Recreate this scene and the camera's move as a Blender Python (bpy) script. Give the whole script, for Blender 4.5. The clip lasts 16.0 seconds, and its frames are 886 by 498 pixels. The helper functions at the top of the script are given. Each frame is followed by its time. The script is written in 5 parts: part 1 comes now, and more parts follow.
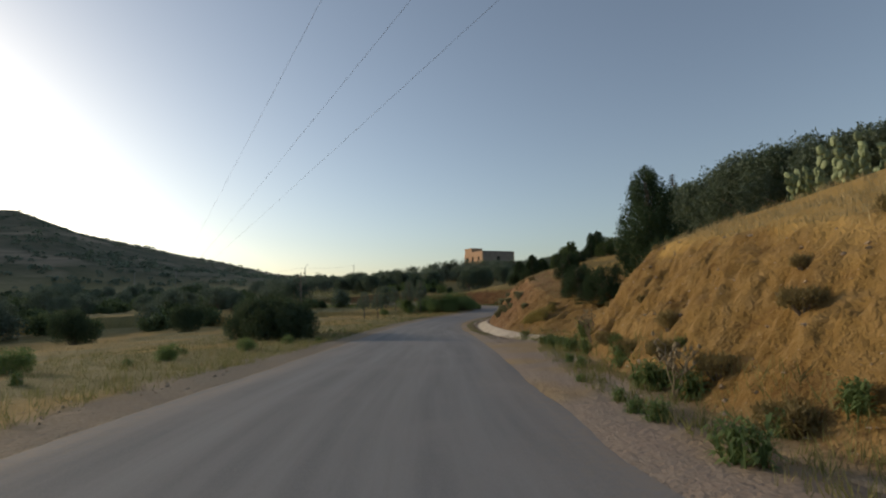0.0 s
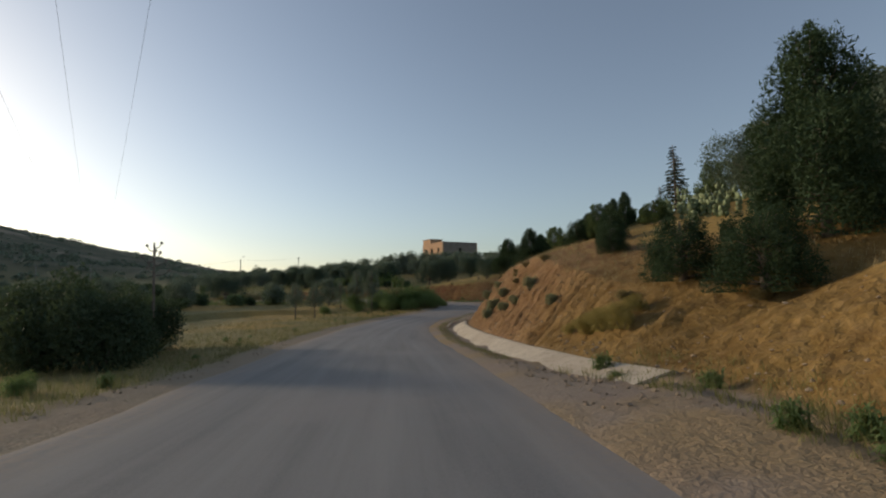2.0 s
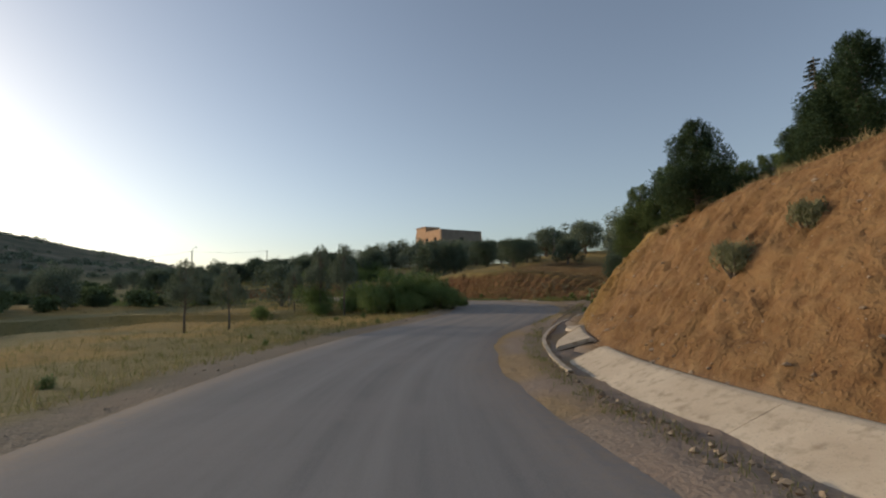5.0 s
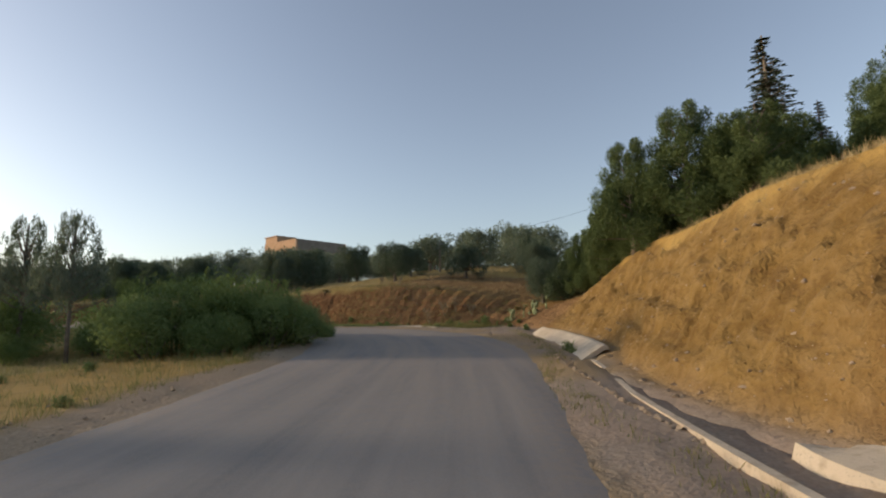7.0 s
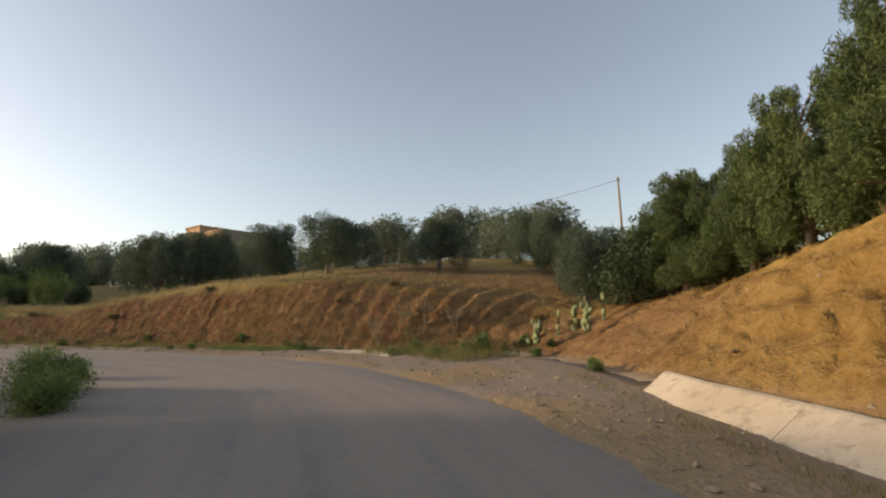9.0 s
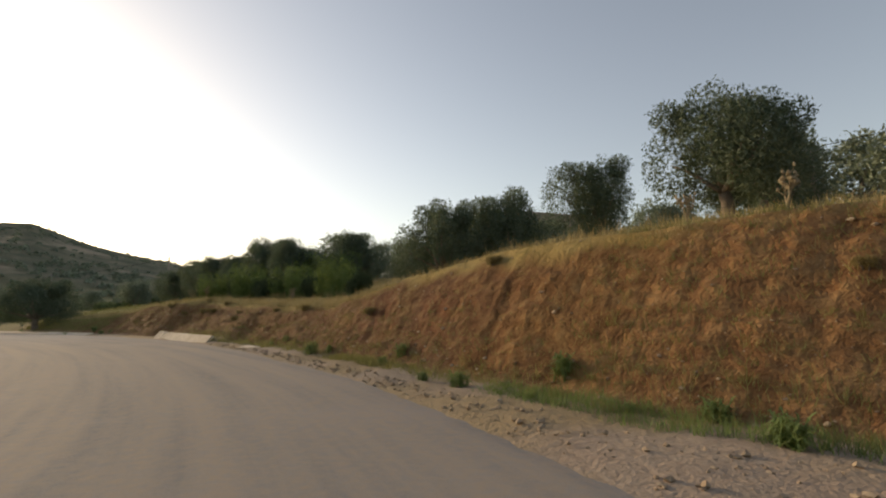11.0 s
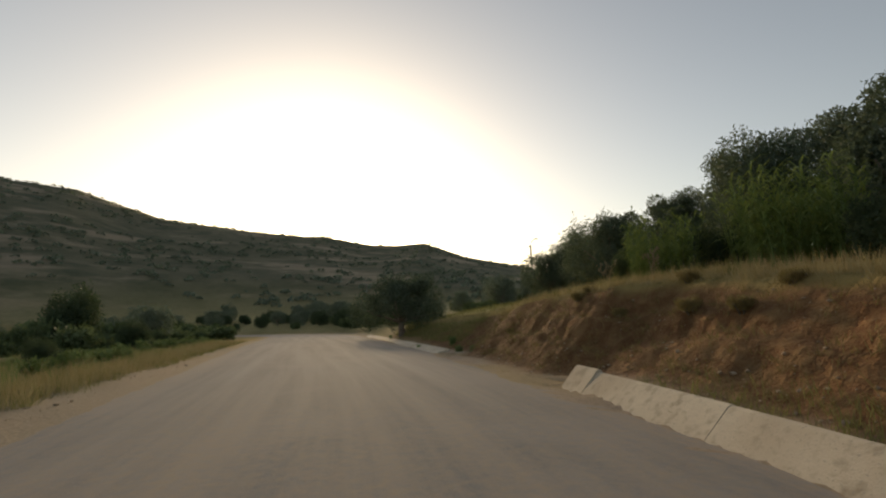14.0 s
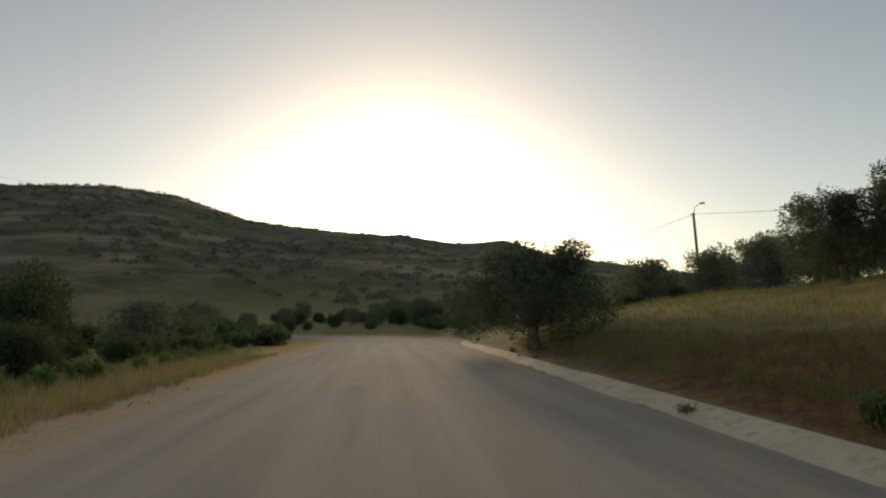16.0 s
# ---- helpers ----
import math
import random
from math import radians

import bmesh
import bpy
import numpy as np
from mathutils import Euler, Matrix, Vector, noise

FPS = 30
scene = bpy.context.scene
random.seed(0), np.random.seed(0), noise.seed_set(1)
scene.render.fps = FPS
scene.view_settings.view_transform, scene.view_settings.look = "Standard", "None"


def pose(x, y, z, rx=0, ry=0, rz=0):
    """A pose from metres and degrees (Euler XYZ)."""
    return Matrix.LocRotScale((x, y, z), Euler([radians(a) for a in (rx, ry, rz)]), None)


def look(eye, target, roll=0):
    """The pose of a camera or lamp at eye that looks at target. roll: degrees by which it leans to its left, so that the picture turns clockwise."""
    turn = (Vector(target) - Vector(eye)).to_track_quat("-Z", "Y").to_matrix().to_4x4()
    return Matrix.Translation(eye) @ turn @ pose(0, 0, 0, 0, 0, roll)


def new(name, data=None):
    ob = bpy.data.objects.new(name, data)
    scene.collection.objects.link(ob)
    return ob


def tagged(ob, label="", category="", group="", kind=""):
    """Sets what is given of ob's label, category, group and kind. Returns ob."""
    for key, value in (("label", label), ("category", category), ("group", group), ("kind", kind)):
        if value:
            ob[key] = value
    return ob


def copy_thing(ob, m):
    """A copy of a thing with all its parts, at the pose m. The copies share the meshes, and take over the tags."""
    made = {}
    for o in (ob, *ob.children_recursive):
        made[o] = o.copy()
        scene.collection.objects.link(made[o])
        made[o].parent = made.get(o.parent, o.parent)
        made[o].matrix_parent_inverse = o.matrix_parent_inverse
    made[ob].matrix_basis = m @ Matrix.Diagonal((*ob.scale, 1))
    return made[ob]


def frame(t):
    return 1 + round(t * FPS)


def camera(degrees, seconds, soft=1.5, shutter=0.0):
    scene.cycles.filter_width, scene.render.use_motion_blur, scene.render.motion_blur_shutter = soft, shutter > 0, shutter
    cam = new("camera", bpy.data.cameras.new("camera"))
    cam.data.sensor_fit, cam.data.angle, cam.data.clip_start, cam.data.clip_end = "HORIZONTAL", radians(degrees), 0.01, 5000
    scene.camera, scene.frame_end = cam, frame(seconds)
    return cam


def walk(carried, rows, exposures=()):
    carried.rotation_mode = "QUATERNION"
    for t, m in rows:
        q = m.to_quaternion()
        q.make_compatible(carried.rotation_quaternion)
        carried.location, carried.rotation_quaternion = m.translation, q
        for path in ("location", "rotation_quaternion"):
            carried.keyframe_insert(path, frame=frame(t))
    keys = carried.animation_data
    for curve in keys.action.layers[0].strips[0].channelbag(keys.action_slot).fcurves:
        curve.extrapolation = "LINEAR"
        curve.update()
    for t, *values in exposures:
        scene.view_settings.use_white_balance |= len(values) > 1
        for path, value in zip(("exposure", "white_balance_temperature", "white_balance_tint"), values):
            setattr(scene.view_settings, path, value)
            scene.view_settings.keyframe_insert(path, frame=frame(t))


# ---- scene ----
FOV = 84.68
cam = camera(FOV, 16.0, soft=2.1)
PATH = [
    (0.00, pose(0.000, 0.000, 1.250, 95.601, 1.414, 0.000)),
    (0.25, pose(-0.149, 1.547, 1.216, 95.480, 1.403, -1.317)),
    (0.50, pose(-0.260, 3.082, 1.182, 95.392, 1.427, -2.406)),
    (0.75, pose(-0.305, 4.602, 1.145, 95.357, 1.501, -3.129)),
    (1.00, pose(-0.318, 6.131, 1.107, 95.336, 1.573, -3.704)),
    (1.25, pose(-0.330, 7.692, 1.069, 95.288, 1.590, -4.348)),
    (1.50, pose(-0.335, 9.289, 1.026, 95.233, 1.569, -4.912)),
    (1.75, pose(-0.318, 10.913, 0.977, 95.191, 1.540, -5.219)),
    (2.00, pose(-0.292, 12.533, 0.924, 95.135, 1.526, -5.335)),
    (2.25, pose(-0.272, 14.124, 0.871, 95.036, 1.543, -5.367)),
    (2.50, pose(-0.267, 15.705, 0.819, 94.927, 1.609, -5.348)),
    (2.75, pose(-0.280, 17.305, 0.767, 94.844, 1.724, -5.294)),
    (3.00, pose(-0.305, 18.950, 0.714, 94.783, 1.825, -5.247)),
    (3.25, pose(-0.333, 20.660, 0.659, 94.734, 1.854, -5.238)),
    (3.50, pose(-0.362, 22.433, 0.606, 94.676, 1.852, -5.229)),
    (3.75, pose(-0.389, 24.254, 0.559, 94.604, 1.855, -5.186)),
    (4.00, pose(-0.421, 26.069, 0.511, 94.563, 1.810, -5.163)),
    (4.25, pose(-0.460, 27.830, 0.454, 94.606, 1.677, -5.239)),
    (4.50, pose(-0.501, 29.550, 0.394, 94.760, 1.559, -5.512)),
    (4.75, pose(-0.535, 31.251, 0.342, 95.026, 1.558, -6.061)),
    (5.00, pose(-0.544, 32.931, 0.296, 95.344, 1.614, -6.872)),
    (5.25, pose(-0.514, 34.585, 0.257, 95.649, 1.655, -7.916)),
    (5.50, pose(-0.457, 36.221, 0.227, 95.933, 1.696, -9.193)),
    (5.75, pose(-0.381, 37.847, 0.206, 96.208, 1.757, -10.737)),
    (6.00, pose(-0.243, 39.452, 0.192, 96.499, 1.795, -12.697)),
    (6.25, pose(-0.001, 41.029, 0.184, 96.823, 1.766, -15.165)),
    (6.50, pose(0.338, 42.598, 0.192, 97.146, 1.712, -17.890)),
    (6.75, pose(0.758, 44.178, 0.220, 97.429, 1.672, -20.612)),
    (7.00, pose(1.247, 45.762, 0.260, 97.660, 1.599, -23.368)),
    (7.25, pose(1.795, 47.330, 0.301, 97.821, 1.468, -26.178)),
    (7.50, pose(2.397, 48.848, 0.339, 97.848, 1.429, -28.699)),
    (7.75, pose(3.048, 50.291, 0.374, 97.715, 1.606, -30.589)),
    (8.00, pose(3.732, 51.705, 0.407, 97.583, 1.831, -31.887)),
    (8.25, pose(4.428, 53.139, 0.440, 97.612, 1.918, -32.605)),
    (8.50, pose(5.113, 54.586, 0.476, 97.769, 1.890, -32.291)),
    (8.75, pose(5.760, 56.029, 0.516, 97.971, 1.813, -30.579)),
    (9.00, pose(6.349, 57.482, 0.558, 98.125, 1.701, -27.922)),
    (9.25, pose(6.862, 58.957, 0.600, 98.161, 1.554, -24.869)),
    (9.50, pose(7.290, 60.450, 0.638, 98.099, 1.367, -21.526)),
    (9.75, pose(7.624, 61.951, 0.670, 97.985, 1.137, -17.860)),
    (10.00, pose(7.852, 63.466, 0.699, 97.883, 0.885, -13.727)),
    (10.25, pose(7.958, 64.995, 0.728, 97.848, 0.660, -9.035)),
    (10.50, pose(7.917, 66.514, 0.758, 97.893, 0.607, -3.994)),
    (10.75, pose(7.709, 67.993, 0.790, 98.007, 0.830, 1.159)),
    (11.00, pose(7.355, 69.420, 0.824, 98.148, 1.200, 6.388)),
    (11.25, pose(6.873, 70.793, 0.860, 98.274, 1.571, 11.655)),
    (11.50, pose(6.245, 72.137, 0.895, 98.378, 1.970, 16.708)),
    (11.75, pose(5.453, 73.480, 0.930, 98.462, 2.435, 21.290)),
    (12.00, pose(4.526, 74.832, 0.966, 98.524, 2.868, 25.353)),
    (12.25, pose(3.499, 76.195, 1.003, 98.569, 3.160, 28.896)),
    (12.50, pose(2.391, 77.551, 1.042, 98.626, 3.281, 31.936)),
    (12.75, pose(1.216, 78.887, 1.081, 98.714, 3.237, 34.523)),
    (13.00, pose(-0.016, 80.216, 1.122, 98.793, 3.084, 36.858)),
    (13.25, pose(-1.295, 81.542, 1.165, 98.824, 2.871, 39.127)),
    (13.50, pose(-2.598, 82.805, 1.210, 98.827, 2.551, 41.313)),
    (13.75, pose(-3.915, 83.953, 1.253, 98.835, 2.098, 43.367)),
    (14.00, pose(-5.293, 85.044, 1.294, 98.860, 1.667, 45.292)),
    (14.25, pose(-6.778, 86.140, 1.331, 98.906, 1.410, 47.101)),
    (14.50, pose(-8.347, 87.230, 1.368, 98.947, 1.301, 48.791)),
    (14.75, pose(-9.965, 88.286, 1.405, 98.958, 1.273, 50.340)),
    (15.00, pose(-11.622, 89.309, 1.443, 98.938, 1.275, 51.679)),
    (15.25, pose(-13.308, 90.300, 1.482, 98.900, 1.268, 52.739)),
    (15.50, pose(-14.992, 91.258, 1.523, 98.880, 1.239, 53.503)),
    (15.75, pose(-16.649, 92.179, 1.569, 98.910, 1.185, 53.990)),
    (16.00, pose(-18.286, 93.081, 1.619, 98.972, 1.116, 54.326)),
]
EXPOSURES = [(0.0, 0.34, 6900, 10), (4.0, 0.44, 7000, 12), (6.5, 0.72, 7100, 13), (8.2, 1.14, 7800, 16), (10.5, 1.08, 8600, 15), (12.0, 0.82, 8900, 14), (14.0, 0.53, 9100, 12), (16.0, 0.39, 9100, 11)]
walk(cam, PATH, EXPOSURES)

# ---- world and sun ----
SUN_AZ, SUN_EL = 58.5, 10.3          # degrees left of +y, and above the horizon
sun_dir = Vector((-math.sin(radians(SUN_AZ)) * math.cos(radians(SUN_EL)),
                  math.cos(radians(SUN_AZ)) * math.cos(radians(SUN_EL)), math.sin(radians(SUN_EL))))
world = bpy.data.worlds.new("world")
scene.world = world
world.use_nodes = True
wn = world.node_tree.nodes
sky = wn.new("ShaderNodeTexSky")
sky.sky_type = 'NISHITA'
sky.sun_disc = False
sky.sun_elevation = radians(SUN_EL)
sky.sun_rotation = radians(360 - SUN_AZ)
sky.altitude = 300
sky.air_density, sky.dust_density, sky.ozone_density = 1.0, 1.6, 2.4
haze = wn.new("ShaderNodeHueSaturation")      # summer haze takes colour out of the sky
haze.inputs["Saturation"].default_value = 0.77
world.node_tree.links.new(sky.outputs[0], haze.inputs["Color"])
world.node_tree.links.new(haze.outputs[0], wn["Background"].inputs[0])
wn["Background"].inputs[1].default_value = 0.132
sun_data = bpy.data.lights.new("sun", 'SUN')
sun_data.energy, sun_data.angle, sun_data.color = 3.2, radians(6.0), (1.0, 0.84, 0.63)   # low in thick haze, half behind the ridge
sun_lamp = new("sun", sun_data)
sun_lamp.matrix_world = look(sun_dir * 200, (0, 0, 0))


# ---- small numeric tools ----
def hash2(ix, iy, seed):
    v = np.sin(ix * 127.1 + iy * 311.7 + seed * 74.7) * 43758.5453
    return v - np.floor(v)


def vnoise(x, y, seed=0):
    """Smooth value noise in 0..1 on arrays."""
    ix, iy = np.floor(x), np.floor(y)
    fx, fy = x - ix, y - iy
    fx, fy = fx * fx * (3 - 2 * fx), fy * fy * (3 - 2 * fy)
    a, b = hash2(ix, iy, seed), hash2(ix + 1, iy, seed)
    c, d = hash2(ix, iy + 1, seed), hash2(ix + 1, iy + 1, seed)
    return (a * (1 - fx) + b * fx) * (1 - fy) + (c * (1 - fx) + d * fx) * fy


def fbm(x, y, octaves=4, seed=0):
    total, amp, norm = 0.0, 1.0, 0.0
    for k in range(octaves):
        total = total + amp * vnoise(x * 2 ** k, y * 2 ** k, seed + k * 7)
        norm += amp
        amp *= 0.5
    return total / norm


def smooth(a, b, x):
    t = np.clip((x - a) / (b - a), 0, 1)
    return t * t * (3 - 2 * t)


# ---- meshes and things ----
def mesh_of(name, verts, faces, material, shade=False):
    """A mesh from arrays of corners and of triangles or quads."""
    verts, faces = np.asarray(verts, dtype=np.float32), np.asarray(faces, dtype=np.int32)
    me = bpy.data.meshes.new(name)
    k = faces.shape[1]
    me.vertices.add(len(verts))
    me.vertices.foreach_set("co", verts.ravel())
    me.loops.add(faces.size)
    me.loops.foreach_set("vertex_index", faces.ravel())
    me.polygons.add(len(faces))
    me.polygons.foreach_set("loop_start", np.arange(len(faces), dtype=np.int32) * k)
    me.polygons.foreach_set("use_smooth", np.full(len(faces), shade))
    me.update(calc_edges=True)
    me.materials.append(material)
    return me


def from_bm(name, bm, material, shade=False):
    me = bpy.data.meshes.new(name)
    bm.normal_update()
    bm.to_mesh(me)
    bm.free()
    me.materials.append(material)
    if shade:
        me.polygons.foreach_set("use_smooth", np.full(len(me.polygons), True))
    return me


def child(name, me, parent, label=""):
    ob = new(name, me)
    ob.parent = parent
    return tagged(ob, label)


def thing(name, label, category, group="", kind="", at=None):
    ob = new(name)
    ob.empty_display_size = 0.2
    if at is not None:
        ob.matrix_basis = at
    return tagged(ob, label, category, group, kind)


def tube(points, radii, n=8):
    """Corners and quads of a tapered tube along points."""
    points = [Vector(p) for p in points]
    V, F = [], []
    for i, p in enumerate(points):
        d = (points[min(i + 1, len(points) - 1)] - points[max(i - 1, 0)]).normalized()
        a = d.orthogonal().normalized() if i == 0 else (a - d * a.dot(d)).normalized()
        b = d.cross(a)
        for k in range(n):
            w = 2 * math.pi * k / n
            V.append(p + (a * math.cos(w) + b * math.sin(w)) * radii[i])
    for i in range(len(points) - 1):
        for k in range(n):
            F.append((i * n + k, i * n + (k + 1) % n, (i + 1) * n + (k + 1) % n, (i + 1) * n + k))
    top = len(V)
    V += [points[-1], points[-1], points[0], points[0]]
    for k in range(0, n, 2):
        e = (len(points) - 1) * n
        F.append((e + k, e + (k + 1) % n, e + (k + 2) % n, top))
        F.append((k, top + 2, (k + 2) % n, (k + 1) % n))
    return np.array([tuple(v) for v in V]), np.array(F)


def joined(pieces):
    V, F, base = [], [], 0
    for v, f in pieces:
        V.append(np.asarray(v)), F.append(np.asarray(f) + base)
        base += len(v)
    return np.concatenate(V), np.concatenate(F)


def box_bm(size, centre, bevel=0.0):
    bm = bmesh.new()
    bmesh.ops.create_cube(bm, size=1.0, matrix=Matrix.Translation(centre) @ Matrix.Diagonal((*size, 1)))
    if bevel:
        bmesh.ops.bevel(bm, geom=bm.edges[:], offset=bevel, segments=2, affect='EDGES')
    return bm


# ---- materials ----
class Nodes:
    """A short way to write node materials."""

    def __init__(self, name):
        self.mat = bpy.data.materials.new(name)
        self.mat.use_nodes = True
        self.nt = self.mat.node_tree
        self.bsdf = self.nt.nodes["Principled BSDF"]
        self.out = self.nt.nodes["Material Output"]

    def put(self, socket, value):
        if isinstance(value, bpy.types.NodeSocket):
            self.nt.links.new(value, socket)
        elif isinstance(value, (tuple, list)) and len(value) == 3 and socket.type == 'RGBA':
            socket.default_value = (*value, 1)
        else:
            socket.default_value = value

    def node(self, kind, **inputs):
        n = self.nt.nodes.new(kind)
        for key, value in inputs.items():
            self.put(n.inputs[key.replace("_", " ")], value)
        return n

    def coords(self, scale=(1, 1, 1)):
        tc = self.node("ShaderNodeTexCoord")
        mp = self.node("ShaderNodeMapping", Vector=tc.outputs["Object"], Scale=scale)
        return mp.outputs[0]

    def uv(self, scale=(1, 1, 1)):
        tc = self.node("ShaderNodeTexCoord")
        return self.node("ShaderNodeMapping", Vector=tc.outputs["UV"], Scale=scale).outputs[0]

    def noise(self, vec, scale, detail=4.0, rough=0.55):
        return self.node("ShaderNodeTexNoise", Vector=vec, Scale=scale, Detail=detail, Roughness=rough).outputs["Fac"]

    def ramp(self, fac, lo, hi):
        n = self.node("ShaderNodeMapRange", Value=fac)
        n.inputs[1].default_value, n.inputs[2].default_value = lo, hi
        n.clamp = True
        return n.outputs[0]

    def mix(self, fac, a, b):
        n = self.nt.nodes.new("ShaderNodeMix")
        n.data_type = 'RGBA'
        self.put(n.inputs[0], fac), self.put(n.inputs[6], a), self.put(n.inputs[7], b)
        return n.outputs[2]

    def math(self, op, a, b=0.0):
        n = self.nt.nodes.new("ShaderNodeMath")
        n.operation = op
        self.put(n.inputs[0], a), self.put(n.inputs[1], b)
        return n.outputs[0]

    def attr(self, name):
        n = self.nt.nodes.new("ShaderNodeAttribute")
        n.attribute_name = name
        return n.outputs["Fac"]

    def bump(self, height, strength, distance):
        n = self.node("ShaderNodeBump", Height=height, Strength=strength, Distance=distance)
        self.put(self.bsdf.inputs["Normal"], n.outputs[0])

    def done(self, colour, rough=0.9, metal=0.0, spec=0.3):
        self.put(self.bsdf.inputs["Base Color"], colour)
        self.put(self.bsdf.inputs["Roughness"], rough)
        self.put(self.bsdf.inputs["Metallic"], metal)
        self.put(self.bsdf.inputs["Specular IOR Level"], spec)
        return self.mat


def ground_material():
    m = Nodes("soil_and_dry_grass")
    p = m.coords()
    big, mid, small, fine = m.noise(p, 0.09), m.noise(p, 0.7, 5), m.noise(p, 4.0, 5, 0.65), m.noise(p, 22.0, 3)
    ochre = m.mix(m.ramp(mid, 0.35, 0.7), (0.190, 0.110, 0.031), (0.268, 0.166, 0.054))
    brown = m.mix(m.ramp(mid, 0.35, 0.7), (0.185, 0.098, 0.043), (0.28, 0.16, 0.075))
    red = m.mix(m.ramp(mid, 0.3, 0.7), (0.125, 0.042, 0.020), (0.195, 0.068, 0.028))
    soil = m.mix(m.attr("brown"), ochre, brown)
    soil = m.mix(m.math('MULTIPLY', m.attr("red"), m.ramp(m.noise(m.coords((1, 1, 1.6)), 0.55, 4, 0.6), 0.22, 0.50)), soil, red)
    # dark patches: shade on the red bank, put into its soil colour
    soil = m.mix(m.math('MULTIPLY', m.attr("red"), m.ramp(m.noise(p, 1.1, 4, 0.6), 0.2, 0.72)), soil, (0.085, 0.042, 0.020))
    soil = m.mix(m.ramp(small, 0.42, 0.75), soil, m.mix(0.45, soil, (0.40, 0.27, 0.13)))
    soil = m.mix(m.math('MULTIPLY', m.ramp(small, 0.46, 0.25), 0.4), soil, (0.14, 0.075, 0.035))
    blot = m.noise(m.coords((1, 1, 2.2)), 1.5, 6, 0.72)                # darker brown earth in broken shelves
    soil = m.mix(m.math('MULTIPLY', m.ramp(blot, 0.52, 0.63), 0.5), soil, m.mix(0.75, soil, (0.085, 0.042, 0.016)))
    soil = m.mix(m.ramp(fine, 0.69, 0.77), soil, (0.45, 0.35, 0.24))
    gold = m.mix(m.ramp(mid, 0.3, 0.7), (0.50, 0.30, 0.085), (0.40, 0.26, 0.095))
    olive = m.mix(m.ramp(mid, 0.3, 0.7), (0.17, 0.165, 0.075), (0.27, 0.235, 0.115))
    grass = m.mix(m.attr("green"), gold, olive)
    grass = m.mix(m.ramp(small, 0.55, 0.8), grass, (0.10, 0.10, 0.035))
    scrub = m.mix(m.ramp(m.noise(p, 0.05, 8, 0.7), 0.40, 0.66), (0.065, 0.075, 0.045), (0.15, 0.135, 0.085))
    shelf = m.noise(m.coords((1, 1, 5.5)), 0.016, 6, 0.62)           # bare pale shelves along the slope
    scrub = m.mix(m.math('MULTIPLY', m.ramp(shelf, 0.52, 0.62), 0.6), scrub, (0.34, 0.26, 0.185))
    gravel = m.mix(m.ramp(fine, 0.3, 0.7), (0.27, 0.205, 0.15), (0.39, 0.31, 0.235))
    gravel = m.mix(m.ramp(mid, 0.4, 0.7), gravel, m.mix(0.5, gravel, (0.33, 0.23, 0.17)))
    colour = m.mix(m.attr("bank"), grass, soil)
    colour = m.mix(m.attr("gravel"), colour, gravel)
    colour = m.mix(m.attr("hill"), colour, scrub)
    vor = m.node("ShaderNodeTexVoronoi", Vector=p, Scale=13.0)
    wash = m.noise(m.coords((1.0, 1.0, 0.22)), 5.0, 5, 0.6)       # runs drawn downwards by rain
    clod = m.math('MULTIPLY', m.math('ADD', m.math('MULTIPLY', vor.outputs["Distance"], -0.07), m.math('MULTIPLY', wash, 0.35)), m.attr("bank"))
    h = m.math('ADD', m.math('ADD', m.math('MULTIPLY', small, 1.2), m.math('MULTIPLY', fine, 0.35)), clod)
    pock = m.node("ShaderNodeTexVoronoi", Vector=p, Scale=4.2)
    h = m.math('ADD', h, m.math('MULTIPLY', m.math('MULTIPLY', pock.outputs["Distance"], m.ramp(mid, 0.35, 0.6)), m.math('MULTIPLY', m.attr("bank"), 0.6)))
    # a near-black sheet in each opening stands in for the unlit room
    h = m.math('MULTIPLY', h, m.math('SUBTRACT', 1.0, m.math('MULTIPLY', m.attr("gravel"), 0.65)))
    m.bump(h, 1.0, 0.105)
    return m.done(colour, 0.95, 0, 0.15)


def asphalt_material():
    m = Nodes("worn_asphalt")
    p, q = m.coords(), m.uv((1, 1, 1))
    along = m.uv((0.05, 1.1, 1))
    streak = m.noise(along, 1.6, 4, 0.6)
    patch, grain, fine = m.noise(p, 0.35, 5, 0.6), m.noise(p, 9.0, 4), m.noise(p, 70.0, 3, 0.7)
    colour = m.mix(m.ramp(streak, 0.36, 0.68), (0.195, 0.187, 0.181), (0.282, 0.268, 0.252))
    colour = m.mix(m.ramp(patch, 0.5, 0.72), colour, (0.275, 0.252, 0.236))
    colour = m.mix(m.math('MULTIPLY', m.attr("dust"), m.ramp(m.math('ADD', grain, streak), 0.7, 1.25)), colour, (0.36, 0.27, 0.19))
    colour = m.mix(m.math('MULTIPLY', m.ramp(fine, 0.35, 0.7), 0.45), colour, (0.34, 0.32, 0.30))
    m.bump(m.math('ADD', m.math('MULTIPLY', grain, 0.4), fine), 0.5, 0.012)
    return m.done(colour, 0.92, 0, 0.12)


def plain_material(name, lo, hi, scale, rough=0.85, bump=0.01, spec=0.3, metal=0.0):
    m = Nodes(name)
    p = m.coords()
    a, b = m.noise(p, scale, 5, 0.6), m.noise(p, scale * 9, 3)
    colour = m.mix(m.ramp(m.math('ADD', m.math('MULTIPLY', a, 0.7), m.math('MULTIPLY', b, 0.3)), 0.32, 0.68), lo, hi)
    m.bump(m.math('ADD', a, m.math('MULTIPLY', b, 0.5)), 0.6, bump)
    return m.done(colour, rough, metal, spec)


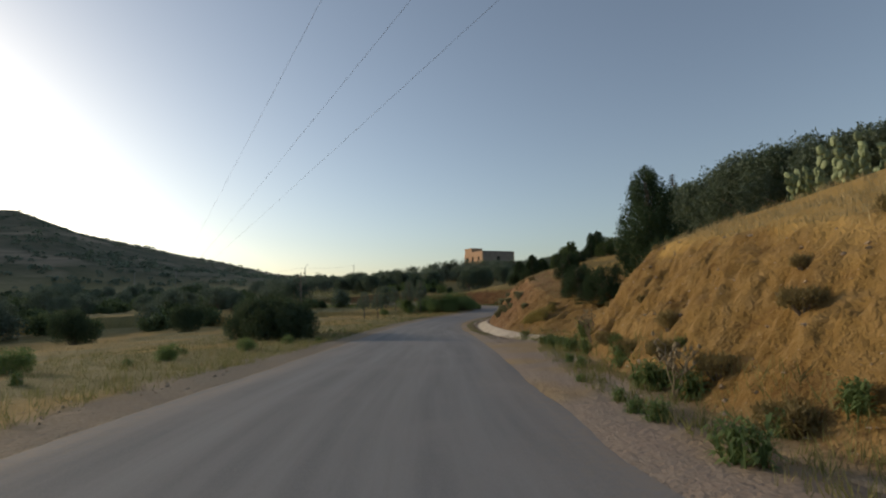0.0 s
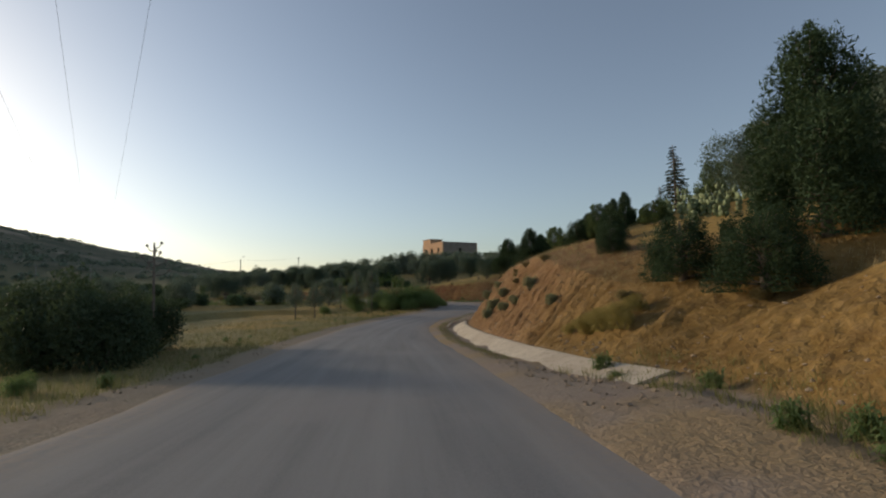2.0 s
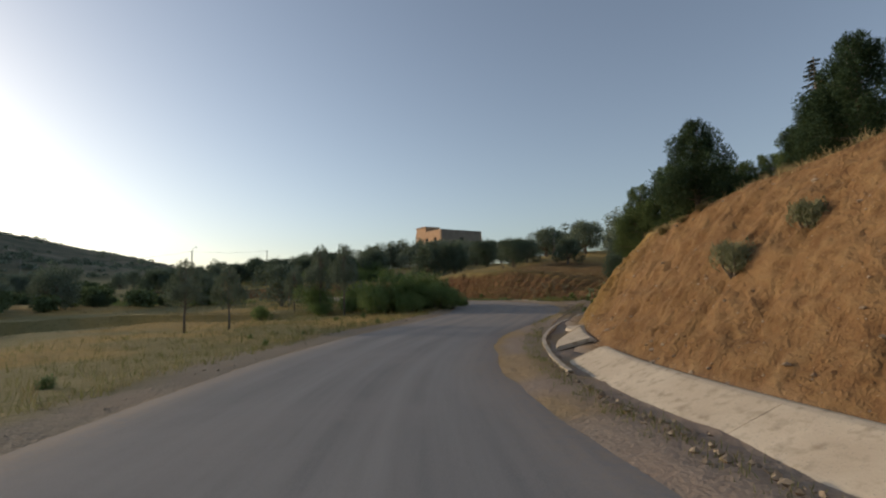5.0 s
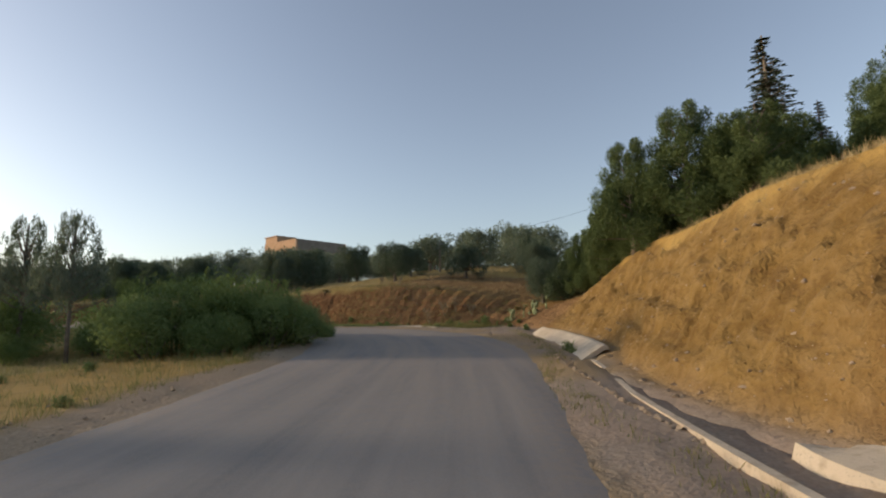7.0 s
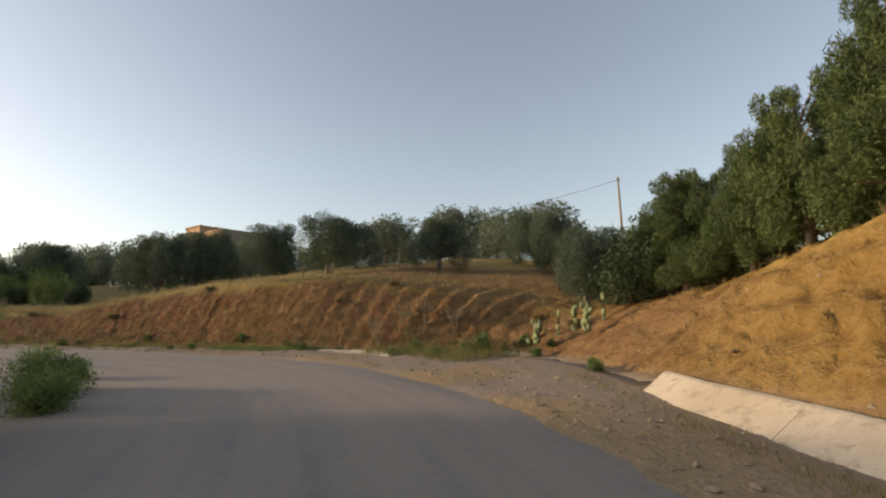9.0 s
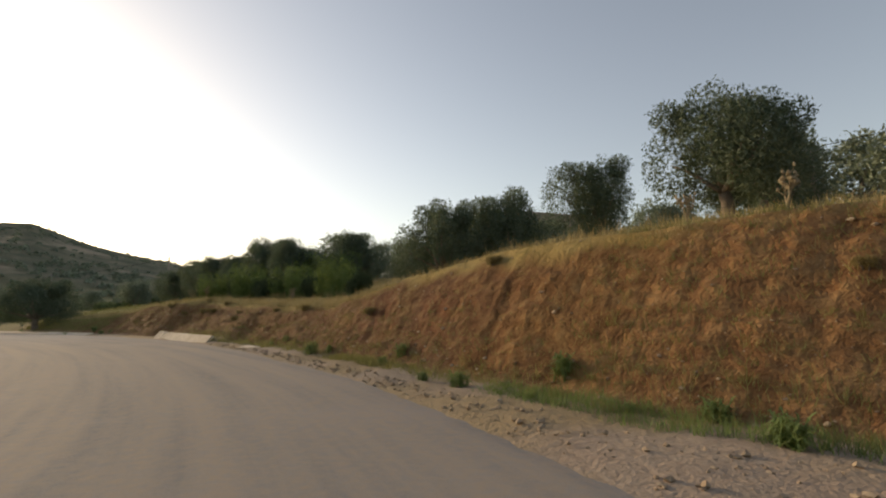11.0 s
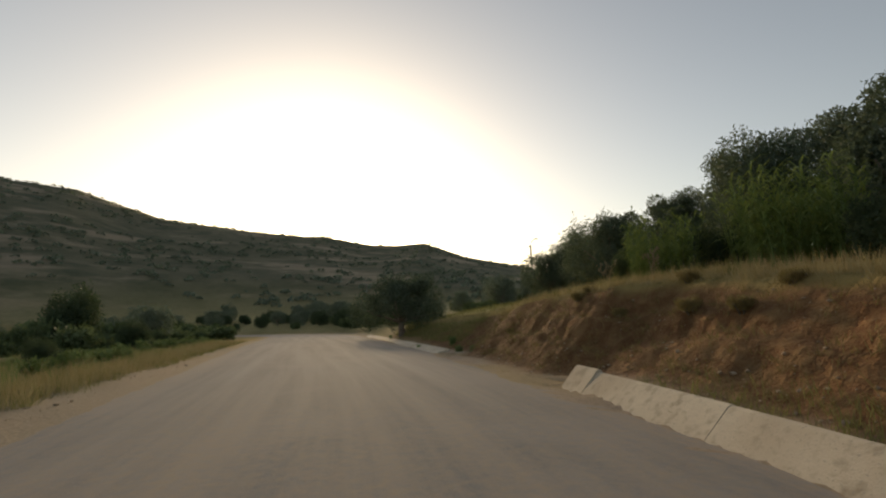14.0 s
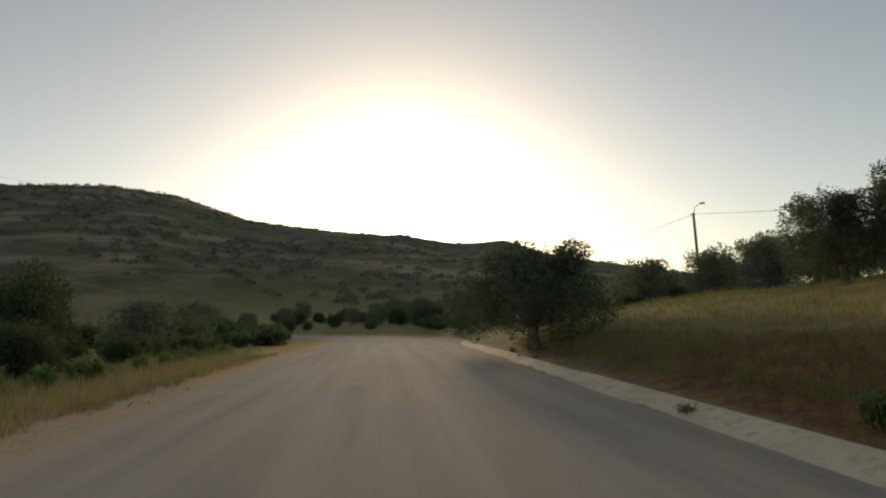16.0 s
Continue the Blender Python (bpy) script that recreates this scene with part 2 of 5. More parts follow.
def concrete_material():
    m = Nodes("pale_concrete")
    p = m.coords()
    a, b, c = m.noise(p, 0.8, 5, 0.6), m.noise(p, 6, 5), m.noise(p, 45, 3)
    colour = m.mix(m.ramp(a, 0.35, 0.65), (0.49, 0.40, 0.295), (0.62, 0.53, 0.405))
    colour = m.mix(m.ramp(b, 0.52, 0.75), colour, (0.34, 0.27, 0.19))
    colour = m.mix(m.ramp(c, 0.6, 0.75), colour, (0.30, 0.27, 0.23))
    m.bump(m.math('ADD', b, m.math('MULTIPLY', c, 0.5)), 0.6, 0.015)
    return m.done(colour, 0.9, 0, 0.25)


def leaf_material(name, dark, light, back=0.3, rough=0.72):
    """Leaves: each varies a little, and some light passes through."""
    m = Nodes(name)
    isl = m.nt.nodes.new("ShaderNodeNewGeometry").outputs["Random Per Island"]
    obj = m.nt.nodes.new("ShaderNodeObjectInfo").outputs["Random"]
    tuft_shade = m.ramp(m.noise(m.coords(), 1.3, 3), 0.32, 0.68)       # lighter and darker clumps: sun and shade within the crown, put into the colour
    v = m.math('ADD', m.math('MULTIPLY', isl, 0.45), m.math('ADD', m.math('MULTIPLY', obj, 0.2), m.math('MULTIPLY', tuft_shade, 0.35)))
    colour = m.mix(v, dark, light)
    m.done(colour, rough, 0, 0.12)
    tr = m.node("ShaderNodeBsdfTranslucent", Color=m.mix(0.35, colour, (0.15, 0.20, 0.05)))
    mixer = m.node("ShaderNodeMixShader", Fac=back)
    m.nt.links.new(m.bsdf.outputs[0], mixer.inputs[1])
    m.nt.links.new(tr.outputs[0], mixer.inputs[2])
    m.nt.links.new(mixer.outputs[0], m.out.inputs[0])
    return m.mat


M_GROUND = ground_material()
M_ASPHALT = asphalt_material()
M_CONCRETE = concrete_material()
M_BARK = plain_material("grey_bark", (0.10, 0.08, 0.06), (0.24, 0.20, 0.16), 6.0, 0.95, 0.03)
M_OLIVE = leaf_material("olive_leaves", (0.088, 0.118, 0.086), (0.225, 0.262, 0.205))
M_JUNIPER = leaf_material("dark_conifer_leaves", (0.020, 0.044, 0.024), (0.062, 0.098, 0.050), 0.2)
M_CYPRESS = leaf_material("green_cypress_leaves", (0.036, 0.066, 0.028), (0.150, 0.195, 0.078), 0.25)
M_SPRUCE = leaf_material("blue_green_needles", (0.024, 0.038, 0.026), (0.060, 0.082, 0.055), 0.1)
M_BUSH = leaf_material("bush_leaves", (0.115, 0.185, 0.062), (0.26, 0.33, 0.135), 0.4)
M_REED = leaf_material("reed_leaves", (0.105, 0.17, 0.052), (0.22, 0.295, 0.115), 0.4)
M_STALK = leaf_material("dead_stalks", (0.21, 0.165, 0.10), (0.34, 0.28, 0.185), 0.1)
M_FARBUSH = leaf_material("far_bush_leaves", (0.060, 0.092, 0.046), (0.150, 0.190, 0.095))
M_DARKOLIVE = leaf_material("dark_olive_leaves", (0.055, 0.085, 0.058), (0.155, 0.190, 0.140), 0.25)
M_DARKBUSH = leaf_material("dark_bush_leaves", (0.030, 0.052, 0.030), (0.105, 0.140, 0.080), 0.25)
M_YELLOW = leaf_material("yellow_dry_twigs", (0.26, 0.20, 0.06), (0.46, 0.37, 0.13), 0.3)
M_SCRUB = leaf_material("grey_green_shrub_leaves", (0.18, 0.19, 0.105), (0.34, 0.335, 0.20), 0.3)
M_DRY = leaf_material("dry_shrub_twigs", (0.17, 0.125, 0.055), (0.34, 0.26, 0.12), 0.25)
M_STRAW = leaf_material("dry_grass_blades", (0.33, 0.245, 0.115), (0.52, 0.41, 0.23), 0.22)
M_GREENGRASS = leaf_material("green_grass_blades", (0.13, 0.14, 0.05), (0.32, 0.28, 0.12), 0.35)
M_CACTUS = plain_material("cactus_skin", (0.13, 0.18, 0.085), (0.26, 0.30, 0.16), 5.0, 0.6, 0.01)
M_STONE = plain_material("pale_stone", (0.23, 0.16, 0.10), (0.44, 0.35, 0.25), 7.0, 0.95, 0.02)
M_BRICKWALL = plain_material("orange_block_wall", (0.36, 0.22, 0.13), (0.46, 0.30, 0.19), 1.4, 0.9, 0.01)
# cement grey, with the shade of the house's side put into the colour
M_SHADED_CEMENT = plain_material("shaded_cement_wall", (0.19, 0.155, 0.125), (0.27, 0.225, 0.185), 1.4, 0.9, 0.01)
M_DARK = plain_material("near_black", (0.02, 0.018, 0.016), (0.04, 0.035, 0.03), 3.0, 0.8)
M_POLE = plain_material("weathered_pole", (0.16, 0.14, 0.12), (0.28, 0.25, 0.22), 4.0, 0.85)
M_METAL = plain_material("dull_metal", (0.20, 0.20, 0.20), (0.34, 0.34, 0.33), 12.0, 0.5, 0.002, 0.5, 0.7)

# ---- the line of the road: the driven line, every six metres, as x, y, z ----
LINE = [(0.00, 0.00, 0.00), (-0.32, 5.99, -0.14), (-0.30, 11.99, -0.31), (-0.29, 17.99, -0.50), (-0.39, 23.99, -0.68),
        (-0.51, 29.99, -0.87), (-0.47, 35.98, -1.02), (0.18, 41.94, -1.06), (1.92, 47.68, -0.94), (4.42, 53.13, -0.81),
        (6.76, 58.65, -0.66), (7.94, 64.51, -0.53), (7.02, 70.40, -0.40), (3.99, 75.55, -0.26), (0.09, 80.10, -0.13),
        (-4.26, 84.23, 0.01), (-9.12, 87.74, 0.14), (-14.26, 90.84, 0.25)]
BACK = [(0.6 - 0.1 * k, -42.0 + 6 * k, 0.5 - 0.05 * k) for k in range(7)]
AHEAD, turn = [], math.atan2(-0.876, 0.482)
px, py = LINE[-1][0], LINE[-1][1]
for k in range(16):
    turn += 0.0 if k < 8 else -0.10
    px, py = px + 6 * math.sin(turn), py + 6 * math.cos(turn)
    AHEAD.append((px, py, 0.25 + 0.05 * min(k + 1, 4)))
ctrl = np.array(BACK + LINE + AHEAD)


def catmull(c, per=12):
    out = []
    e = np.vstack([2 * c[0] - c[1], c, 2 * c[-1] - c[-2]])
    for i in range(len(c) - 1):
        p0, p1, p2, p3 = e[i], e[i + 1], e[i + 2], e[i + 3]
        for k in range(per):
            t = k / per
            out.append(0.5 * (2 * p1 + (p2 - p0) * t + (2 * p0 - 5 * p1 + 4 * p2 - p3) * t * t + (3 * p1 - p0 - 3 * p2 + p3) * t ** 3))
    out.append(c[-1])
    return np.array(out)


road_pts = catmull(ctrl)
road_s = np.concatenate([[0], np.cumsum(np.hypot(*np.diff(road_pts[:, :2], axis=0).T))])
road_s -= road_s[np.hypot(road_pts[:, 0], road_pts[:, 1]).argmin()]
tang = np.gradient(road_pts[:, :2], axis=0)
tang /= np.hypot(tang[:, 0], tang[:, 1])[:, None]


def at_road(s, d):
    """x, y and the road's z at s metres along the line and d metres to its right."""
    x, y, z = (np.interp(s, road_s, road_pts[:, k]) for k in range(3))
    tx, ty = np.interp(s, road_s, tang[:, 0]), np.interp(s, road_s, tang[:, 1])
    return x + ty * d, y - tx * d, z


def to_road(x, y):
    """s, d and the road's z for arrays of places."""
    x, y = np.asarray(x, dtype=float).ravel(), np.asarray(y, dtype=float).ravel()
    S, D, Z = np.empty_like(x), np.empty_like(x), np.empty_like(x)
    for a in range(0, len(x), 40000):
        b = slice(a, a + 40000)
        i = ((x[b, None] - road_pts[None, :, 0]) ** 2 + (y[b, None] - road_pts[None, :, 1]) ** 2).argmin(1)
        dx, dy = x[b] - road_pts[i, 0], y[b] - road_pts[i, 1]
        al = np.clip(dx * tang[i, 0] + dy * tang[i, 1], -0.3, 0.3)
        S[b] = road_s[i] + al
        far = np.hypot(dx, dy)
        side = np.where(dx * tang[i, 1] - dy * tang[i, 0] >= 0, 1.0, -1.0)
        D[b] = side * np.sqrt(np.maximum(far ** 2 - al ** 2, 0))
        Z[b] = np.interp(S[b], road_s, road_pts[:, 2])
    return S, D, Z


# ---- the shape of the land, along s: foot, height and width of the cutting, and the rise behind it ----
FOOT = ((-45, 3.3), (8, 3.4), (14, 3.9), (18, 4.7), (20, 4.6), (22.5, 4.0), (26, 3.85), (31, 3.78), (36, 3.85), (42, 3.6), (46, 3.4), (50, 3.4),
        (52, 3.1), (55.5, 3.3), (57, 3.75), (60, 4.25), (64, 5.1), (66, 6.0), (68, 6.9), (69.5, 7.2), (72, 5.6), (75, 4.3), (79, 3.8), (88, 3.9), (93, 4.0), (99.6, 4.6), (101.2, 4.05),
        (106.5, 4.25), (108.2, 4.98), (112, 5.05), (118, 5.25), (138, 5.95), (145, 6.7), (180, 6.8))
TALL = ((-45, 2.2), (5, 2.2), (9, 2.5), (12, 2.8), (16, 2.8), (19, 1.8), (23, 1.5), (26, 1.9), (28, 2.4), (30, 2.8), (32, 3.1), (34, 3.45), (36, 3.5), (43, 3.25), (48, 2.9),
        (55, 3.2), (60, 3.0), (63, 2.5), (66, 1.6), (69, 1.0), (71.5, 1.9), (74, 2.5), (80, 2.55), (84.5, 1.92), (87.5, 1.38), (92, 1.5),
        (96, 1.6), (100, 1.85), (105, 1.65), (112, 1.2), (125, 0.85), (180, 0.5))
STEEP = ((-45, 1.15), (14, 1.15), (18, 0.7), (21, 0.37), (25, 0.75), (29, 1.2), (62, 1.2), (66, 0.5), (70, 0.5), (73, 1.0), (76, 1.25),
         (84, 1.2), (88, 0.8), (100, 0.85), (107, 0.8), (114, 0.5), (180, 0.3))
RISE = ((-45, 0.34), (16, 0.34), (22, 0.35), (29, 0.28), (38, 0.27), (46, 0.31), (58, 0.32), (66, 0.22), (74, 0.17), (95, 0.17), (110, 0.16), (130, 0.18), (180, 0.15))
GUTTERS = ((20.2, 43.4, 0.17), (45.0, 48.55, 0.20), (48.9, 50.1, 0.16), (56.9, 64.8, 0.22), (93.0, 99.6, 0.26), (109.4, 142.0, 0.06))   # from, to, height
# crest lifted at az 56-57 to shade s > 74, lowered at 61.6
CREST = ((-180, 40), (-60, 30), (-10, 24), (8, 28), (20.5, 35), (25, 47), (28, 56), (33.2, 69), (38.6, 81), (43, 96), (44.5, 106), (46.8, 101),
         (51.3, 100), (55, 111), (56.2, 114.6), (57.2, 115), (57.9, 113), (61.6, 118), (70.2, 128), (73.7, 131), (80.3, 156), (86, 159), (94, 148), (130, 90), (180, 40))


def along(table, s):
    t = np.array(table)
    return np.interp(s, t[:, 0], t[:, 1])


KERB = ((40, 2.6), (42, 2.5), (46.8, 2.33), (52.5, 2.5), (55, 2.9), (57, 3.1))


def gutter_at(s):
    g = np.zeros_like(s)
    top = np.full_like(s, 0.3)
    for a, b, h in GUTTERS:
        k = smooth(a - 1.0, a + 0.3, s) * (1 - smooth(b - 0.3, b + 1.0, s))
        top = np.where(k > 0, h, top)
        g = np.maximum(g, k)
    return g, top


# runnels down the brown cutting: where they start, how they slant, how deep they are
rill_rng = random.Random(12)
RILLS = [(rill_rng.uniform(24.5, 44), rill_rng.uniform(-0.2, 0.25), rill_rng.uniform(0.08, 0.18), 0.045) for k in range(24)]
RILLS += [(26.2, 0.25, 0.26, 0.07), (26.7, 0.3, 0.24, 0.06), (28.6, 0.2, 0.2, 0.05), (29.4, 0.2, 0.2, 0.05), (31.4, 0.15, 0.18, 0.05), (33.0, 0.3, 0.24, 0.07), (36.2, 0.2, 0.16, 0.05)]


def land(x, y):
    """Heights of the ground, and the weights that say what covers it."""
    shape = np.shape(x)
    x, y = np.asarray(x, dtype=float).ravel(), np.asarray(y, dtype=float).ravel()
    s, d, zr = to_road(x, y)
    foot, tall, rise = along(FOOT, s), along(TALL, s), along(RISE, s)
    width = tall / along(STEEP, s)
    g, lip = gutter_at(s)
    # runnels washed into the face of the cutting
    wob = fbm(s * 0.9, d * 0.25, 3, 5)
    rill = np.abs(fbm(s * 1.7 + 0.5 * wob, d * 0.18, 3, 9) - 0.5) * 2
    chunk = fbm(x * 1.4, y * 1.4, 4, 21) - 0.5
    e = d - foot
    past_bend = smooth(64, 70, s)
    chunk = chunk * (1 - past_bend) + (fbm(s * 1.3, e * 2.4 + 40, 4, 22) - 0.5) * past_bend
    u = np.clip(e / width, 0, 1)
    band = smooth(22, 26, s) * (1 - smooth(44, 50, s))
    brown_bank = smooth(84, 90, s)
    face = np.clip(4 * u * (1 - u), 0, 1) ** 0.7
    cut = 0.06 * smooth(23, 27, s) * (1 - smooth(42, 46, s)) * smooth(0.42, 0.6, fbm(s * 0.45, 0 * s, 2, 77)) + 0.05
    lump = fbm(x * 0.55, y * 0.55, 3, 25) - 0.5
    lump = lump * (1 - past_bend) + (fbm(s * 0.5, e * 1.1 + 40, 3, 26) - 0.5) * past_bend
    clods = (fbm(x * 4.5, y * 4.5, 3, 27) - 0.5) * (1 - past_bend) + (fbm(s * 4.0, e * 7.5 + 40, 3, 28) - 0.5) * past_bend
    wash = fbm(s * 3.4, e * 0.35 + 0.2 * wob, 3, 29) - 0.5
    cut = cut * np.exp(-(rill / 0.11) ** 2)
    on = np.flatnonzero((s > 20) & (s < 50) & (e > -0.5) & (e < 8))
    if len(on):
        sr, er, worn = s[on], e[on], np.zeros(len(on))
        for s0, slant, deep, wide in RILLS:
            line = s0 + slant * er + 0.5 * (fbm(er * 1.3, 0 * er + s0, 3, 31) - 0.5)
            worn += deep * np.exp(-((sr - line) / wide) ** 2) * smooth(0.42, 0.62, fbm(er * 0.9 + s0 * 5, 0 * er, 2, 33) + 0.2)
        cut[on] += worn
    u2 = np.clip((e - face * (cut - (0.40 - 0.28 * past_bend - 0.18 * band + 0.1 * brown_bank) * chunk - (0.42 - 0.26 * past_bend - 0.2 * band + 0.12 * brown_bank) * lump - (0.25 + 0.1 * smooth(46, 50, s) - 0.23 * past_bend) * clods - (0.13 - 0.08 * smooth(66, 72, s)) * wash)) / width, 0, 1)
    u2 = u2 + (0.016 + 0.016 * smooth(46, 50, s) * (1 - smooth(63, 67, s)) + 0.022 * smooth(84, 90, s) * (1 - smooth(106, 110, s))) * face * np.sin(u2 * tall * 11 + 5 * wob + 1.2 * np.sin(s * 0.7)) * (fbm(s * 0.6, u2 * 3, 2, 35) > 0.45)
    lip = (lip - 0.10) * g
    hang = 1 + 0.2 * smooth(72, 77, s)          # the red cutting steepens to its brink
    bank = (tall - lip) * (0.75 * np.maximum(u2, 0) ** hang + 0.25 * u2 * u2 * (3 - 2 * u2)) * smooth(0.0, 0.25, e) + lip * smooth(-0.5, 0.05, e)
    over = np.maximum(e - width, 0)
    back = rise * 34 * (1 - np.exp(-over / 34)) + (fbm(x * 0.16, y * 0.16, 3, 3) - 0.5) * 0.9 * smooth(0, 8, over)
    ditch = -0.09 * g * smooth(-1.25, -1.0, e) * (1 - smooth(-0.65, -0.3, e))
    bumps = (fbm(x * 0.8, y * 0.8, 3, 14) - 0.5) * 0.12 * smooth(3.0, 4.0, np.abs(d + 0.8))
    right = bank + back + ditch + bumps
    el = np.maximum(-(d + 4.3), 0)
    left = -0.02 * np.minimum(el, 60) + (fbm(x * 0.12, y * 0.12, 3, 33) - 0.45) * 1.1 * smooth(1, 14, el) * (1 - smooth(30, 62, el)) + bumps * (1 - smooth(20, 45, el))
    edge = np.interp(s, [40, 47, 56, 70, 84, 95, 108, 140], [1.5, 0.9, 1.6, 2.0, 2.2, 2.6, 3.6, 4.6])
    under = -0.07 * (1 - smooth(edge, edge + 0.45, d)) * smooth(-4.4, -3.95, d)
    # past the road's far end the two sides run gently into one another
    past = s >= road_s[-1] - 0.4
    perp = np.where(past, (x - road_pts[-1, 0]) * tang[-1, 1] - (y - road_pts[-1, 1]) * tang[-1, 0], d)
    mixed = np.where(past, smooth(-40, 40, perp), (d > 0) * 1.0)
    near = zr + left * (1 - mixed) + right * mixed + under
    # the far country
    cx, cy = x + 8, y - 60
    r, az = np.hypot(cx, cy), np.degrees(np.arctan2(-cx, cy))
    t = np.clip((r - 120) / 530, 0, 1)
    hill = 0.965 * along(CREST, az) * (0.35 * t + 0.65 * t * t * (3 - 2 * t)) * (1 - 0.12 * smooth(680, 1500, r))
    hill += (fbm(x * 0.012, y * 0.012, 3, 40) - 0.5) * 16 * t * smooth(0.04, 0.3, t) * (1 - 0.75 * smooth(0.75, 1.0, t))
    w = smooth(50, 130, np.abs(d))
    base = (-1.5 + 10.5 * np.where(past, smooth(-70, 70, perp), (d > 0) * 1.0)) * (1 - t)
    z = near * (1 - w) + (base + hill) * w
    cutband = band
    bare = smooth(20, 24, s) * (1 - smooth(31, 36, s))
    bank_w = smooth(-0.5, 0.15, e + 0.5 * (chunk)) * (1 - smooth(0.86 + 0.3 * cutband + 0.7 * bare, 1.02 + 0.6 * cutband + 1.1 * bare, e / width + 0.35 * (fbm(x * 0.9, y * 0.9, 3, 51) - 0.5)))
    bank_w *= 1 - 0.35 * smooth(113, 121, s) - 0.5 * smooth(124, 138, s)
    bank_w = np.where(d > 0, bank_w, 0)
    low = smooth(19, 21, s) * (1 - smooth(25, 27, s))
    bank_w = np.maximum(bank_w, low * smooth(0.3, 2, e) * (1 - smooth(7, 9, e)) * 0.9)
    hollow = smooth(64, 67, s) * (1 - smooth(75, 78, s))
    bank_w = np.maximum(bank_w, hollow * smooth(0.3, 1.5, e) * (1 - smooth(8, 12, e)) * 0.75)
    brown = np.maximum(np.maximum(hollow, smooth(88, 94, s)), smooth(24, 30, s) * (1 - smooth(46, 52, s)))
    red = (0.35 * smooth(68, 72, s) + 0.65 * smooth(75, 82, s)) * (1 - 0.5 * smooth(87, 93, s))
    gravel = smooth(1.0, 1.4, d) * (1 - smooth(-0.4, 0.3, e)) * (0.55 + 0.45 * smooth(0.35, 0.6, fbm(x * 0.7, y * 0.7, 3, 61)))
    gravel = np.maximum(gravel, smooth(-5.4, -4.6, d + (fbm(x * 0.5, y * 0.5, 3, 62) - 0.5) * 1.6) * (d < 0) * 0.8)
    green = np.where(d < 0, smooth(0.35, 0.62, fbm(x * 0.18, y * 0.18, 3, 70)) * 0.6 + 0.2, 0.15 + 0.40 * smooth(71, 78, s) + 0.35 * smooth(98, 125, s))
    return [v.reshape(shape) for v in (z, bank_w, brown, red, gravel * (1 - w), green, w)]


def ground_z(x, y):
    return float(land(np.array([x]), np.array([y]))[0][0])


def axis(lo, hi, step, reach, grow=1.065):
    mid = np.arange(lo, hi + step / 2, step)
    out, gap = [], step
    while not out or out[-1] < reach:
        gap *= grow
        out.append((out[-1] if out else 0) + gap)
    out = np.array(out)
    return np.concatenate([lo - out[::-1], mid, hi + out])


gx, gy = np.meshgrid(axis(-46, 22, 0.41, 3800), axis(1, 118, 0.41, 3800))
gz, *weights = land(gx, gy)
gs, gd, _ = to_road(gx, gy)
ge, gw = gd - along(FOOT, gs), along(TALL, gs) / along(STEEP, gs)
under = smooth(-0.30, 0.15, ge) * (1 - smooth(0.5, 1.0, ge - gw)) * smooth(-3.6, -3.0, gs) * (1 - smooth(114, 115, gs))
gz = gz - 0.7 * under.reshape(gz.shape)          # the fine earth bank lies here
rows_n, cols_n = gx.shape
idx = np.arange(rows_n * cols_n).reshape(rows_n, cols_n)
quads = np.stack([idx[:-1, :-1], idx[:-1, 1:], idx[1:, 1:], idx[1:, :-1]], -1).reshape(-1, 4)
ground_mesh = mesh_of("ground", np.stack([gx, gy, gz], -1).reshape(-1, 3), quads, M_GROUND, True)
for key, values in zip(("bank", "brown", "red", "gravel", "green", "hill"), weights):
    ground_mesh.attributes.new(key, 'FLOAT', 'POINT').data.foreach_set("value", values.ravel().astype(np.float32))
tagged(new("ground", ground_mesh), "ochre and red earth cuttings, dry golden grass and far scrubby hills", "ground", kind="structure")


def build_bank():
    """The face of the cutting as a finer skin of earth."""
    ss = np.arange(-4, 116, 0.085)
    f = np.linspace(0, 1, 58)
    width = along(TALL, ss) / along(STEEP, ss)
    S = np.repeat(ss[:, None], len(f), 1)
    D = along(FOOT, ss)[:, None] - 0.60 + f[None] * (width[:, None] + 1.9)
    x, y, _ = at_road(S.ravel(), D.ravel())
    z, *weights = land(x, y)
    border = np.minimum(np.minimum(f, 1 - f)[None] * 58, np.minimum(S + 4, 116 - S) / 0.085)
    z = z - 0.06 * (1 - smooth(0, 3, border.ravel())) + 0.004
    q = np.arange(S.size).reshape(S.shape)
    F = np.stack([q[:-1, :-1], q[1:, :-1], q[1:, 1:], q[:-1, 1:]], -1).reshape(-1, 4)
    me = mesh_of("earth_bank", np.stack([x, y, z], -1), F, M_GROUND, True)
    me.flip_normals()
    for key, values in zip(("bank", "brown", "red", "gravel", "green", "hill"), weights):
        me.attributes.new(key, 'FLOAT', 'POINT').data.foreach_set("value", values.ravel().astype(np.float32))
    tagged(new("earth_bank", me), "cut earth bank, ochre then red, furrowed by rain and stony", "bank", kind="structure")


build_bank()


